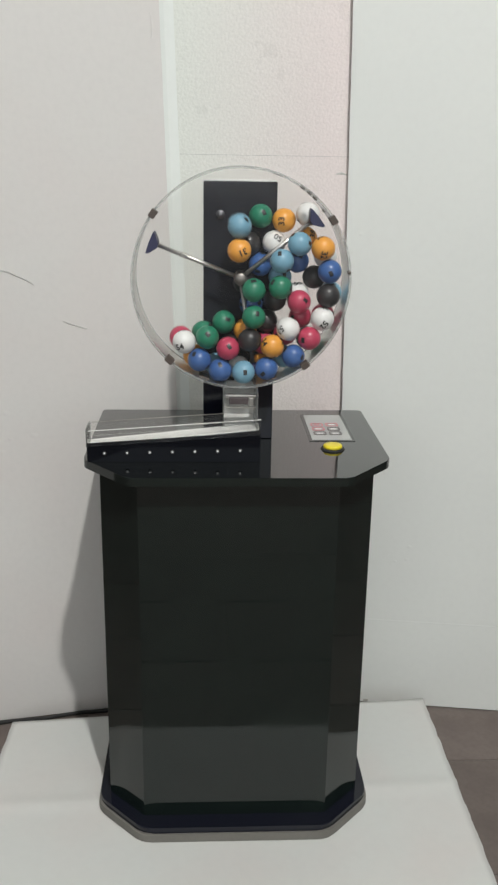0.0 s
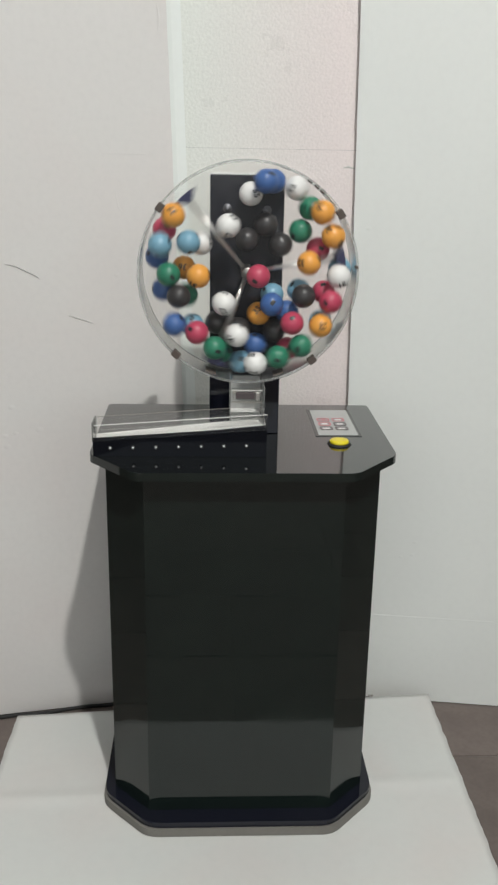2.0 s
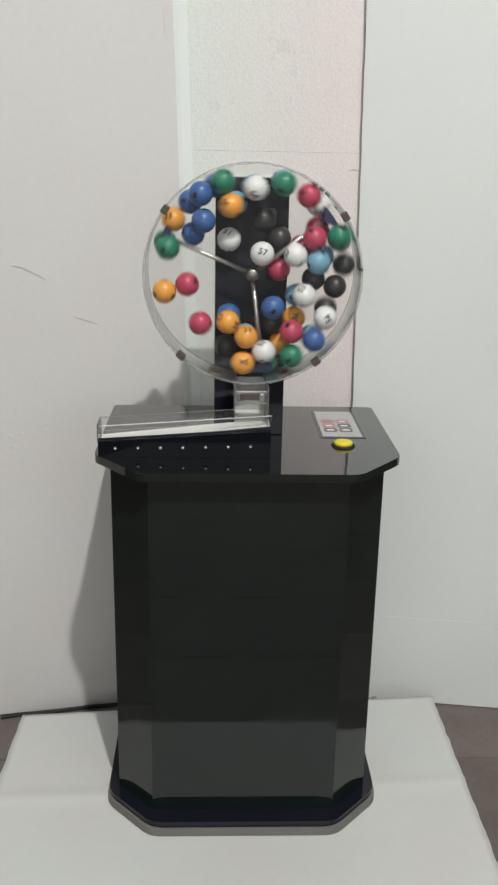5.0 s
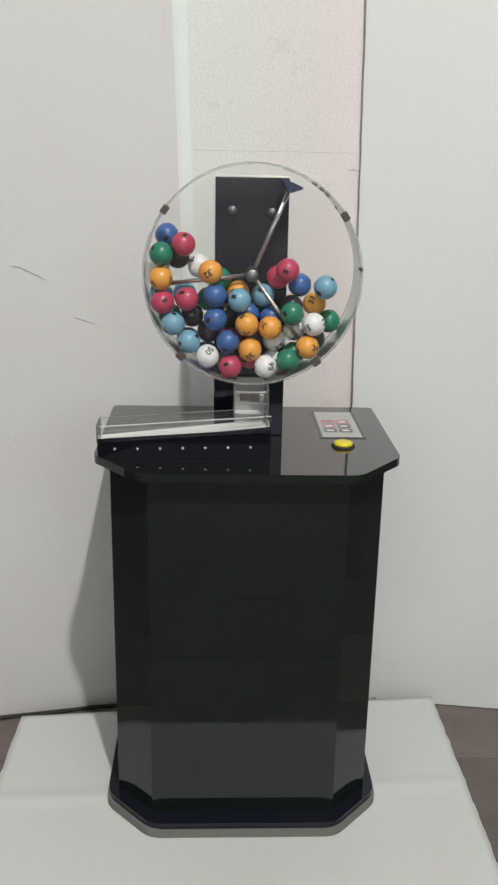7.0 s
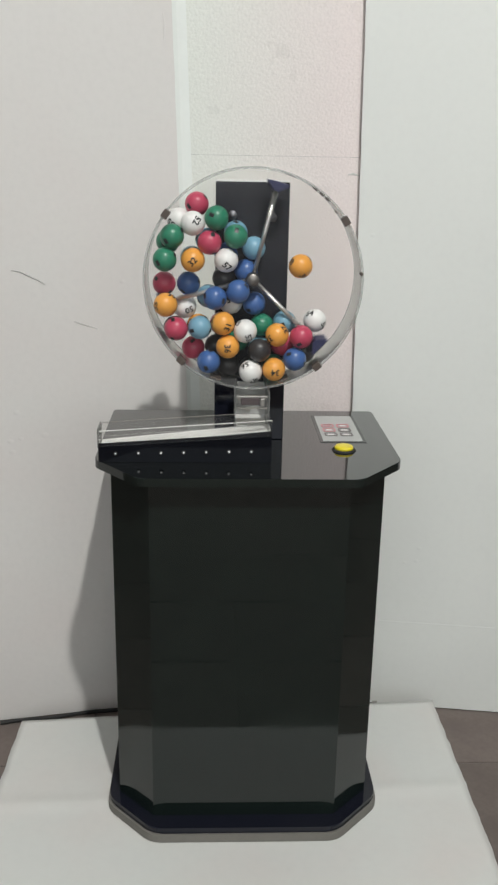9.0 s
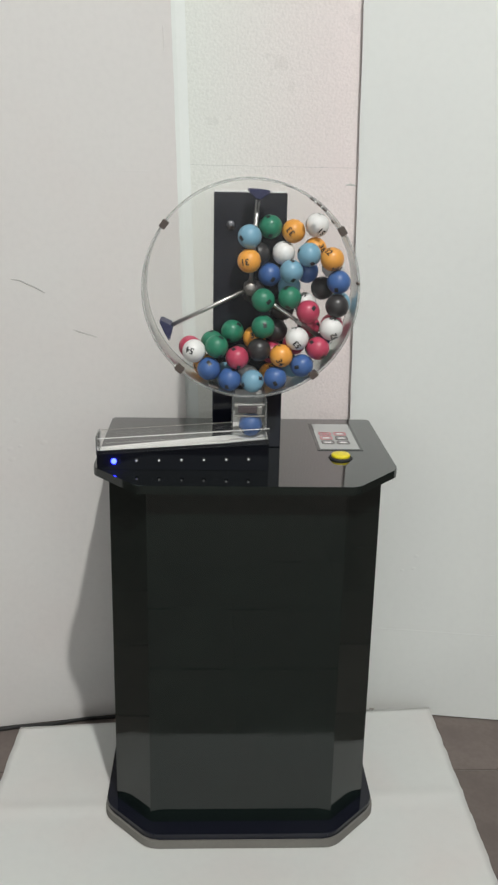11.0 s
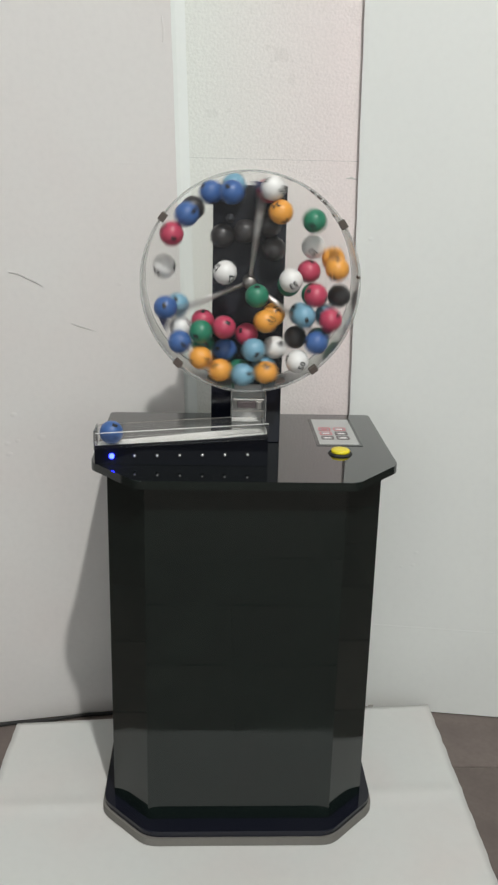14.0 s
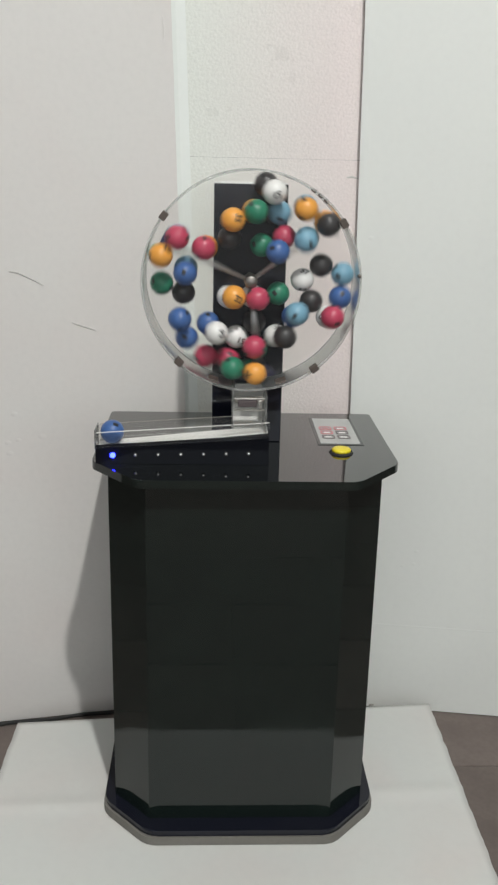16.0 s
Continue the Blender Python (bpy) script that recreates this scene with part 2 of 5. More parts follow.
def structure(name, bm, mat, label, category):
    return tagged(new(name, mesh_from(name, bm, mat)), label, category, "", "structure")


# ---- room ----
ZF = -0.105
room_x, room_y0, room_y1, room_z = 3.0, -4.7, 1.8, CEILING_Z
structure("wall_north", bm_box(-room_x, room_x, room_y1, room_y1 + 0.1, ZF, room_z), M_ROOM, "plain dull grey rendered room wall", "wall")
b = bm_box(-room_x, WINDOW[0], room_y0 - 0.1, room_y0, ZF, room_z)
bm_box(WINDOW[1], room_x, room_y0 - 0.1, room_y0, ZF, room_z, 0, b)
bm_box(WINDOW[0], WINDOW[1], room_y0 - 0.1, room_y0, ZF, WINDOW[2], 0, b)
bm_box(WINDOW[0], WINDOW[1], room_y0 - 0.1, room_y0, WINDOW[3], room_z, 0, b)
structure("wall_south", b, M_ROOM, "plain dull grey rendered room wall with an opening added for fill light", "wall")
# Unseen window, built only to house the added fill light.
window = thing("window_1", "wide unseen window opening with a white frame, added for fill light", "window", kind="structure")
for x0, x1, z0, z1 in ((WINDOW[0], WINDOW[1], WINDOW[2], WINDOW[2] + 0.05), (WINDOW[0], WINDOW[1], WINDOW[3] - 0.05, WINDOW[3]),
                       (WINDOW[0], WINDOW[0] + 0.05, WINDOW[2] + 0.05, WINDOW[3] - 0.05), (WINDOW[1] - 0.05, WINDOW[1], WINDOW[2] + 0.05, WINDOW[3] - 0.05)):
    part("window_frame", bm_box(x0, x1, room_y0 - 0.08, room_y0 - 0.03, z0, z1, 0.004), M_WHITE, window)
structure("wall_east", bm_box(room_x, room_x + 0.1, room_y0 - 0.1, room_y1 + 0.1, ZF, room_z), M_ROOM, "plain dull grey rendered room wall", "wall")
structure("wall_west", bm_box(-room_x - 0.1, -room_x, room_y0 - 0.1, room_y1 + 0.1, ZF, room_z), M_ROOM, "plain dull grey rendered room wall", "wall")
structure("ceiling", bm_box(-room_x - 0.1, room_x + 0.1, room_y0 - 0.1, room_y1 + 0.1, room_z, room_z + 0.1), M_CEIL, "plain off-white painted ceiling", "ceiling")
floor = structure("floor", bm_box(-room_x - 0.1, room_x + 0.1, room_y0 - 0.1, room_y1 + 0.1, ZF - 0.1, ZF - 0.004), M_GROUT, "dark brown tiled floor with recessed grout joints", "floor")


def ceiling_lamp(x, y, r):
    t = thing("ceiling_lamp", "round white ceiling lamp with a glowing diffuser, added out of view", "lamp", "ceiling lamps", at=(x, y, room_z))
    part("housing", bm_turn([(r * 0.9, 0), (r + 0.02, 0), (r + 0.02, -0.05), (r + 0.006, -0.052), (r + 0.006, -0.03), (r * 0.9, -0.03)], 40), M_WHITE, t)
    part("diffuser", bm_turn([(0, -0.034), (r, -0.034), (r, -0.028), (0, -0.028)], 40), M_LAMP, t, "glowing white diffuser")


# Unseen fixtures for the key lamp and the two added fill lamps.
for at, radius, watts, colour in LAMPS:
    ceiling_lamp(at[0], at[1], radius)


def partition(x0, x1, y0, y1, seam, z1, thick, tilt, mat, label):
    """A tall foam partition of two sheets from plan point (x0, y0) to (x1, y1), its face to the camera; tilt: sideways lean of its edges."""
    t = thing("partition", label, "partition", "foam partitions")
    t.matrix_basis = Matrix.Translation((x0, y0, 0)) @ Matrix.Rotation(math.atan2(y1 - y0, x1 - x0), 4, "Z")
    w = math.hypot(x1 - x0, y1 - y0)
    for lo, hi, back in ((ZF + 0.004, seam - 0.0002, 0.0), (seam + 0.0002, z1, 0.0008)):
        b = bm_box(0, w, back, thick + back, lo, hi)
        bmesh.ops.subdivide_edges(b, edges=[e for e in b.edges if abs(e.verts[0].co.z - e.verts[1].co.z) > 0.3 or abs(e.verts[0].co.x - e.verts[1].co.x) > 0.3], cuts=40, use_grid_fill=True)
        for v in b.verts:
            n = noise.noise(Vector((v.co.x * 3.1, v.co.z * 2.3, x0 * 7)))
            v.co.y += 0.0012 * n
            if v.co.x < 0.001 or v.co.x > w - 0.001:
                v.co.x += 0.0016 * noise.noise(Vector((v.co.z * 21, x0, 3)))
            v.co.x += tilt * (v.co.z - 0.974)
        part("sheet", b, mat, t)
    return t


def mark(host, points, width, mat, name="scratch", height=0.0028):
    """A shallow raised or torn line on a partition's face, along (u, z) points."""
    b = bmesh.new()
    rows = []
    for i, (u, z) in enumerate(points):
        w = width * (0.35 if i in (0, len(points) - 1) else 1.0)
        p, q = points[max(i - 1, 0)], points[min(i + 1, len(points) - 1)]
        d = Vector((q[0] - p[0], q[1] - p[1])).normalized()
        n = Vector((-d.y, d.x)) * w / 2
        rows.append([b.verts.new((u + n.x, -0.0005, z + n.y)), b.verts.new((u, -height, z)), b.verts.new((u - n.x, -0.0005, z - n.y))])
    for r0, r1 in zip(rows, rows[1:]):
        b.faces.new((r0[0], r0[1], r1[1], r1[0]))
        b.faces.new((r0[1], r0[2], r1[2], r1[1]))
    return part(name, b, mat, host)


def dent(host, u, z, r, mat):
    m = Matrix.Translation((u, -0.0003, z)) @ Matrix.Rotation(math.pi / 2, 4, "X") @ Matrix.Diagonal((1.3, 0.9, 1, 1))
    part("dent", bm_turn([(0, 0.0007), (r * 0.3, 0.00062), (r * 0.65, 0.00036), (r, 0.0)], 14, m=m), mat, host)


left_wall = partition(-1.7333, -0.1521, 0.4215, 0.7089, 2.3426, 2.75, 0.023, -0.036, M_FOAM_L, "tall white foam partition with scratches behind the machine")
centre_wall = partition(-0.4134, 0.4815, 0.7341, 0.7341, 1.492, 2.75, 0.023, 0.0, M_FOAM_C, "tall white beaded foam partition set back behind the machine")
right_wall = partition(0.3059, 1.1091, 0.7057, 0.591, 0.1813, 2.75, 0.023, -0.0195, M_FOAM_R, "tall smooth white foam partition with small dents")
mark(left_wall, [(1.163, 1.205), (1.184, 1.202), (1.206, 1.191), (1.229, 1.18), (1.246, 1.169)], 0.0035, M_SCRATCH)
mark(left_wall, [(1.314, 1.073), (1.329, 1.067), (1.348, 1.061), (1.376, 1.051)], 0.004, M_SCRATCH)
mark(left_wall, [(1.415, 1.475), (1.463, 1.475), (1.524, 1.474)], 0.004, M_FOAM_L, "crease", 0.0007)
mark(left_wall, [(1.444, 1.379), (1.451, 1.343), (1.465, 1.33)], 0.005, M_FOAM_L, "crease", 0.0008)
for u, z, r in ((1.156, 0.8319, 0.008), (1.225, 0.7667, 0.009), (1.135, 0.753, 0.007), (1.139, 0.7235, 0.008), (1.442, 1.174, 0.006), (1.163, 0.7593, 0.006)):
    dent(left_wall, u, z, r, M_FOAM_L)
mark(left_wall, [(1.555, 1.816), (1.558, 1.79), (1.557, 1.758)], 0.008, M_FOAM_L, "chip", 0.0015)
for u, z, r in ((0.2158, 0.4214, 0.006), (0.1779, 0.374, 0.005), (0.2105, 0.3814, 0.006), (0.03158, 1.3, 0.006)):
    dent(right_wall, u, z, r, M_FOAM_R)
mark(centre_wall, [(0.6816, 1.449), (0.6951, 1.451), (0.7118, 1.447)], 0.006, M_SCRATCH, "chip", 0.0016)
# Added strip standing in for the centre sheet's brighter, greenish margin.
b = bm_prism([(0.2573, -0.003), (0.2713, -0.0032), (0.2953, -0.0005), (0.2573, 0.0025)], ZF + 0.001, 2.75)
for v in b.verts:
    v.co.x += -0.036 * (v.co.z - 0.974)
part("edge_strip", b, M_STRIP_TINT, centre_wall, "narrow foam strip added as the centre sheet's bright margin, tinted for greenish shade")
staple = thing("staple", "small dark metal staple at the foot of the partition", "staple", at=(0.392, 0.540, 0.0))
part("bar", bm_box(-0.007, 0.007, -0.002, 0.002, 0.0, 0.004, 0.0008), M_STEEL_D, staple)

# foam board under the machine
b = bm_prism([(-0.604, -0.352), (0.563, -0.352), (0.562, 0.551), (-0.598, 0.462)], ZF, 0.0)
bmesh.ops.subdivide_edges(b, edges=[e for e in b.edges if e.calc_length() > 0.2], cuts=60, use_grid_fill=True)
for v in b.verts:
    if abs(v.co.x) > 0.55:
        v.co.x += 0.0022 * noise.noise(Vector((v.co.y * 26, 1.0, v.co.x))) + 0.0015 * noise.noise(Vector((v.co.y * 90, 7.0, v.co.x)))
    if v.co.y < -0.3515:
        chip = max(0.0, noise.noise(Vector((v.co.x * 38, 5.0, 0.0))) - 0.1)
        v.co.y += 0.0035 * noise.noise(Vector((v.co.x * 9, 2.0, 0.0))) + 0.011 * chip
    if v.co.z > -0.01:
        crease = math.exp(-((v.co.y - 0.150 - 0.05 * v.co.x) / 0.022) ** 2) * (0.5 + 0.5 * min(1, abs(v.co.x) / 0.4))
        v.co.z += 0.0048 * crease + 0.0012 * noise.noise(Vector((v.co.x * 4, v.co.y * 4, 1.0))) - 0.0012
for f in b.faces:
    f.normal_update()
    f.smooth = f.normal.z > 0.9
tagged(new("foam_board", mesh_from("foam_board", b, M_FOAM_F)), "thick white foam board lying on the floor under the machine", "foam board")

# black strand along the partition's foot, added to darken the gap there
cable = thing("cable", "thin black strand added to darken the gap along the partition foot", "cable")
way = [Vector((-0.69 + 0.0525 * i, 0.593 + 0.0105 * i + 0.004 * math.sin(i * 1.7), ZF + 0.006)) for i in range(9)]
b = bmesh.new()
rings = [[b.verts.new(p + Vector((0, 0.0055 * math.cos(a), 0.0055 * math.sin(a)))) for a in (k * math.pi / 5 for k in range(10))] for p in way]
for r0, r1 in zip(rings, rings[1:]):
    for k in range(10):
        b.faces.new((r0[k], r0[(k + 1) % 10], r1[(k + 1) % 10], r1[k]))
part("wire", b, M_RUBBER, cable)


# ---- the draw machine's cabinet ----
H = 0.876


def octagon(w, y0, y1, cx, cy):
    return [(-w + cx, y0), (w - cx, y0), (w, y0 + cy), (w, y1), (-w, y1), (-w, y0 + cy)]


def rounded(points, r, steps=4):
    """The same outline with its corners eased over a length r to each side."""
    out = []
    for i, p in enumerate(points):
        p, a, c = Vector(p), Vector(points[i - 1]), Vector(points[(i + 1) % len(points)])
        a, c = p + (a - p).normalized() * r, p + (c - p).normalized() * r
        for k in range(steps + 1):
            u = k / steps
            out.append(tuple(a * (1 - u) ** 2 + p * 2 * u * (1 - u) + c * u * u))
    return out


cabinet = thing("draw_machine", "glossy black acrylic lottery draw machine cabinet with chamfered front corners", "lottery machine")
part("body", bm_prism(octagon(0.2940, 0.038, 0.470, 0.0855, 0.0865), 0.035, H - 0.018, 0.0005), M_BLACK, cabinet)
part("base_plate", bm_prism(rounded(octagon(0.318, -0.0045, 0.495, 0.1077, 0.1113), 0.024), 0.020, 0.035, 0.002), M_BLACK_COL, cabinet)
b = bm_prism(rounded(octagon(0.3265, 0.0, 0.511, 0.1013, 0.1186), 0.014, 3), H - 0.018, H)
bmesh.ops.bevel(b, geom=[e for e in b.edges if all(v.co.z > H - 0.001 for v in e.verts)], offset=0.0016, segments=2, affect="EDGES", profile=0.5)
for f in b.faces:
    f.normal_update()
    f.smooth = 0.05 < abs(f.normal.z) < 0.98
    f.material_index = 0 if f.normal.z > 0.98 else 1
top = part("top_plate", b, M_BLACK_TOP, cabinet)
top.data.materials.append(M_BLACK)
part("base_board", bm_prism(rounded(octagon(0.3215, -0.0095, 0.494, 0.1085, 0.112), 0.022), 0.0, 0.020, 0.001), M_BOARD, cabinet, "brown unpainted base board edge")

# column behind the drum
column_backing = bm_box(0.004 - 0.0785, 0.004 + 0.081, 0.3305, 0.3345, H, 1.4420, 0.0008)
column = part("column", bm_box(0.004 - 0.078, 0.004 + 0.078, 0.266, 0.330, H, 1.440, 0.002), M_BLACK_COL, cabinet)
part("backing_sheet", column_backing, M_WHITE, column, "pale backing sheet showing at the column's edge")
DX, DZ, DR, DY0, DY1 = 0.004, 1.2465, 0.2245, 0.158, 0.262


def nut(x, z):
    n = part("hex_nut", bm_turn([(0, 0), (0.0105, 0), (0.0105, 0.006), (0.009, 0.0072), (0.0051, 0.0072), (0.0052, 0.011), (0.004, 0.012), (0, 0.012)], 6, "Y",
                                  m=Matrix.Translation((x, 0.266, z))), M_NUT, column, "dull steel hex nut")
    return n


nut(DX - 0.042, 1.372), nut(DX + 0.042, 1.369)

# ---- drum ----
drum = thing("mixing_drum", "clear acrylic mixing drum with a thin rim and dark clips", "drum", at=(DX, 0, DZ))


def ring(r0, r1, y0, y1, n=96):
    return bm_turn([(r0, -y0), (r1, -y0), (r1, -y1), (r0, -y1), (r0, -y0)], n, "Y")


part("front_disc", bm_turn([(0, -DY0), (DR, -DY0)], 96, "Y"), M_CLEAR, drum, "flat clear acrylic disc")
part("back_disc", bm_turn([(0, -DY1), (DR, -DY1)], 96, "Y"), M_CLEAR, drum, "flat clear acrylic disc")
b = bm_turn([(DR - 0.002, -DY0 - 0.002), (DR - 0.002, -DY1 + 0.002)], 96, "Y")
hole = [f for f in b.faces if f.calc_center_median().z < 0 and abs(f.calc_center_median().x) < 0.028]
bmesh.ops.delete(b, geom=hole, context="FACES")
part("drum_wall", b, M_RIM, drum, "clear curved acrylic wall with an outlet opening")
part("front_rim", ring(DR - 0.0035, DR + 0.001, DY0 - 0.003, DY0 + 0.003), M_EDGECLEAR, drum)
part("back_rim", ring(DR - 0.0030, DR + 0.0005, DY1 - 0.003, DY1 + 0.003), M_EDGECLEAR, drum)


def clip(angle, w=0.018, h=0.014, y0=DY0 - 0.007, y1=DY0 + 0.012):
    a = radians(angle)
    m = Matrix.Translation(((DR - 0.003) * math.cos(a), 0, (DR - 0.003) * math.sin(a))) @ Matrix.Rotation(math.pi / 2 - a, 4, "Y")
    b = bm_box(-w / 2, w / 2, y0, y1, -h / 2, h / 2, 0.0015)
    bmesh.ops.transform(b, matrix=m, verts=b.verts[:])
    part("clip", b, M_CLIP, drum, "small dark brown clip")


for a in (34, 143.5, 228, 308):
    clip(a)
for a in (250, 288):
    clip(a, 0.024, 0.004, DY0 + 0.02, DY0 + 0.06)
for a in (57, 52.5, 48.5):
    clip(a, 0.011, 0.006, DY0 + 0.006, DY0 + 0.018)
clip(38, 0.008, 0.004, DY1 - 0.02, DY1 - 0.005)
clip(5, 0.006, 0.006)
clip(70, 0.024, 0.002, DY1 - 0.02, DY1 - 0.005)

for pane in drum.children:
    if "clip" not in pane.name:
        pane.visible_shadow = False

# ---- stirrer with three arms ----
stirrer = thing("stirrer", "three-armed steel stirrer with navy paddles on a steel hub", "stirrer", at=(DX, 0.209, DZ))
part("hub", bm_turn([(0, 0.026), (0.0118, 0.026), (0.0142, 0.0235), (0.0142, -0.03), (0.006, -0.034), (0.006, -0.057), (0, -0.057)], 8, "Y"), M_HUB, stirrer, "steel hub")
for k in range(3):
    turn = Matrix.Rotation(-radians(120 * k), 4, "Y")
    b = bm_rod((0.006, 0, 0), (0.188, 0, 0), 0.0044, 12)
    bmesh.ops.transform(b, matrix=turn, verts=b.verts[:])
    arm = part("arm", b, M_CHROME, stirrer, "thin steel rod")
    b = bm_box(0.120, 0.136, -0.009, 0.009, -0.0045, 0.0045, 0.0015)
    bmesh.ops.transform(b, matrix=turn, verts=b.verts[:])
    if k == 0:
        part("collar", b, M_STEEL_D, arm, "small steel collar")
    else:
        b.free()
    b = bmesh.new()
    outline = ((0.183, -0.0045), (0.197, -0.0215), (0.202, -0.0225), (0.203, 0.0), (0.202, 0.0225), (0.197, 0.0215), (0.183, 0.0045))
    lo = [b.verts.new((x, -0.028, z)) for x, z in outline]
    hi = [b.verts.new((x, 0.028, z)) for x, z in outline]
    b.faces.new(lo), b.faces.new(hi[::-1])
    for i in range(7):
        b.faces.new((lo[i], hi[i], hi[(i + 1) % 7], lo[(i + 1) % 7]))
    bmesh.ops.recalc_face_normals(b, faces=b.faces[:])
    bmesh.ops.bevel(b, geom=b.edges[:], offset=0.001, segments=1, affect="EDGES")
    bmesh.ops.transform(b, matrix=turn, verts=b.verts[:])
    part("paddle", b, M_NAVY, arm, "navy wedge paddle")

# ---- outlet under the drum ----
chute = thing("outlet_chute", "clear acrylic outlet chute with a steel gate under the drum", "chute")
CX0, CX1 = DX - 0.036, DX + 0.036
part("side_panel", bm_box(CX1 - 0.003, CX1, 0.100, 0.225, 0.945, 1.028, 0.0008), M_EDGECLEAR, chute)
part("side_panel", bm_box(CX0, CX0 + 0.003, 0.160, 0.225, 0.945, 1.028, 0.0008), M_EDGECLEAR, chute)
part("front_panel", bm_box(CX0, CX1, 0.098, 0.1005, 0.965, 1.026, 0.0008), M_CLEAR, chute)
part("ramp", bm_prism([(CX0 + 0.004, 0.150), (CX1 - 0.004, 0.150), (CX1 - 0.004, 0.235), (CX0 + 0.004, 0.235)], 0.930, 0.944), M_WHITE, chute, "white ramp")
part("back_plate", bm_box(CX0 + 0.002, CX1 - 0.002, 0.236, 0.242, H, 1.018, 0.001), M_GREY, chute, "grey back plate")
gate = part("gate", bm_box(CX0 + 0.006, CX1 - 0.006, 0.126, 0.158, 1.004, 1.010, 0.001), M_STEEL_D, chute, "steel gate")
b = bm_box(CX0 + 0.006, CX1 - 0.006, 0.120, 0.124, 0.994, 1.020, 0.001)
part("bracket", b, M_CLEAR, chute)
part("bracket_bar", bm_box(CX0 + 0.012, CX1 - 0.020, 0.112, 0.119, 0.998, 1.013, 0.002), M_DARKINK, chute, "dark gate bar")
part("gate_pin", bm_box(CX1 - 0.019, CX1 - 0.010, 0.110, 0.119, 0.996, 1.013, 0.002), M_CHROME, gate, "bright steel pin")
part("gate_rail", bm_box(CX0 + 0.004, CX1 - 0.004, 0.112, 0.117, 1.014, 1.018, 0.001), M_CHROME, chute)
part("gate_rail", bm_box(CX0 + 0.004, CX1 - 0.004, 0.112, 0.117, 0.990, 0.993, 0.001), M_STEEL_D, chute)

# ---- result tray ----
tray = thing("result_tray", "black sloping result tray with a white channel floor and clear guards", "tray")
TX0, TX1, TY0, TY1 = -0.3155, 0.046, 0.100, 0.156


def tray_z(x):
    return 0.9165 + (x + 0.307) * 0.0715


def sloped(x0, x1, y0, y1, lo, hi, bevel=0.0008):
    """A bar along the tray whose lower and upper faces are functions of x."""
    b = bmesh.new()
    v = [b.verts.new(p) for p in ((x0, y0, lo(x0)), (x1, y0, lo(x1)), (x1, y1, lo(x1)), (x0, y1, lo(x0)),
                                  (x0, y0, hi(x0)), (x1, y0, hi(x1)), (x1, y1, hi(x1)), (x0, y1, hi(x0)))]
    for f in ((3, 2, 1, 0), (4, 5, 6, 7), (0, 1, 5, 4), (1, 2, 6, 5), (2, 3, 7, 6), (3, 0, 4, 7)):
        b.faces.new([v[i] for i in f])
    bmesh.ops.bevel(b, geom=b.edges[:], offset=bevel, segments=2, affect="EDGES")
    return b


def channel_z(x):
    """Top of the white channel floor, which falls faster than the tray's rim."""
    return tray_z(x) - 0.0065 + 0.0125 * (x - TX0) / (TX1 - TX0)


part("tray_box", sloped(TX0, TX1, TY0 + 0.004, TY1, lambda x: H, lambda x: channel_z(x) - 0.003), M_BLACK_TRAY, tray)
part("front_panel", sloped(TX0, TX1, TY0, TY0 + 0.004, lambda x: H, tray_z), M_BLACK_TRAY, tray)
part("channel_floor", sloped(TX0 + 0.003, TX1 - 0.003, TY0 + 0.0042, TY1 - 0.0032, lambda x: channel_z(x) - 0.003, channel_z), M_WHITE, tray, "white channel floor")
front_guard = part("front_guard", sloped(TX0 + 0.002, TX1, TY0 - 0.003, TY0, lambda x: tray_z(x) - 0.006, lambda x: tray_z(x) + 0.027), M_CLEAR, tray, "clear acrylic guard")
back_guard = part("back_guard", sloped(TX0 + 0.002, CX0, TY1 - 0.003, TY1, lambda x: tray_z(x), lambda x: tray_z(x) + 0.030), M_CLEAR, tray, "clear acrylic guard")
part("guard_edge", sloped(TX0 + 0.004, TX1, TY0 - 0.003, TY0, lambda x: tray_z(x) + 0.027, lambda x: tray_z(x) + 0.0281, 0.0002), M_WHITE, front_guard, "bright guard edge")
part("guard_edge", sloped(TX0 + 0.004, CX0, TY1 - 0.003, TY1, lambda x: tray_z(x) + 0.030, lambda x: tray_z(x) + 0.0310, 0.0002), M_STEEL_D, back_guard)
part("end_guard", bm_box(TX0 - 0.001, TX0 + 0.002, TY0 - 0.003, TY1, 0.908, 0.949, 0.0012), M_EDGECLEAR, tray, "clear acrylic end stop")
for k in range(7):
    x = -0.2795 + k * 0.0472
    z = 0.8950 + k * 0.0010
    bulb = part("bulb", bm_turn([(0, -0.004), (0.0024, -0.004), (0.0024, 0.002), (0.0016, 0.0036), (0, 0.0042)], 14, "Y", m=Matrix.Translation((x, TY0, z))), M_LED_OFF, tray, "clear indicator bulb")
    part("bulb_ring", bm_turn([(0.0032, 0), (0.0046, 0), (0.0046, 0.0012), (0.0032, 0.0012)], 16, "Y", m=Matrix.Translation((x, TY0, z))), M_RUBBER, bulb, "black rubber ring")
lit = tagged(new("indicator_bulb", mesh_from("indicator_bulb", bm_turn([(0, -0.004), (0.0056, -0.004), (0.0056, 0.003), (0.0042, 0.0060), (0, 0.0072)], 16, "Y"), M_LED_ON)),
             "small blue indicator bulb at the end of the tray front", "indicator bulb")

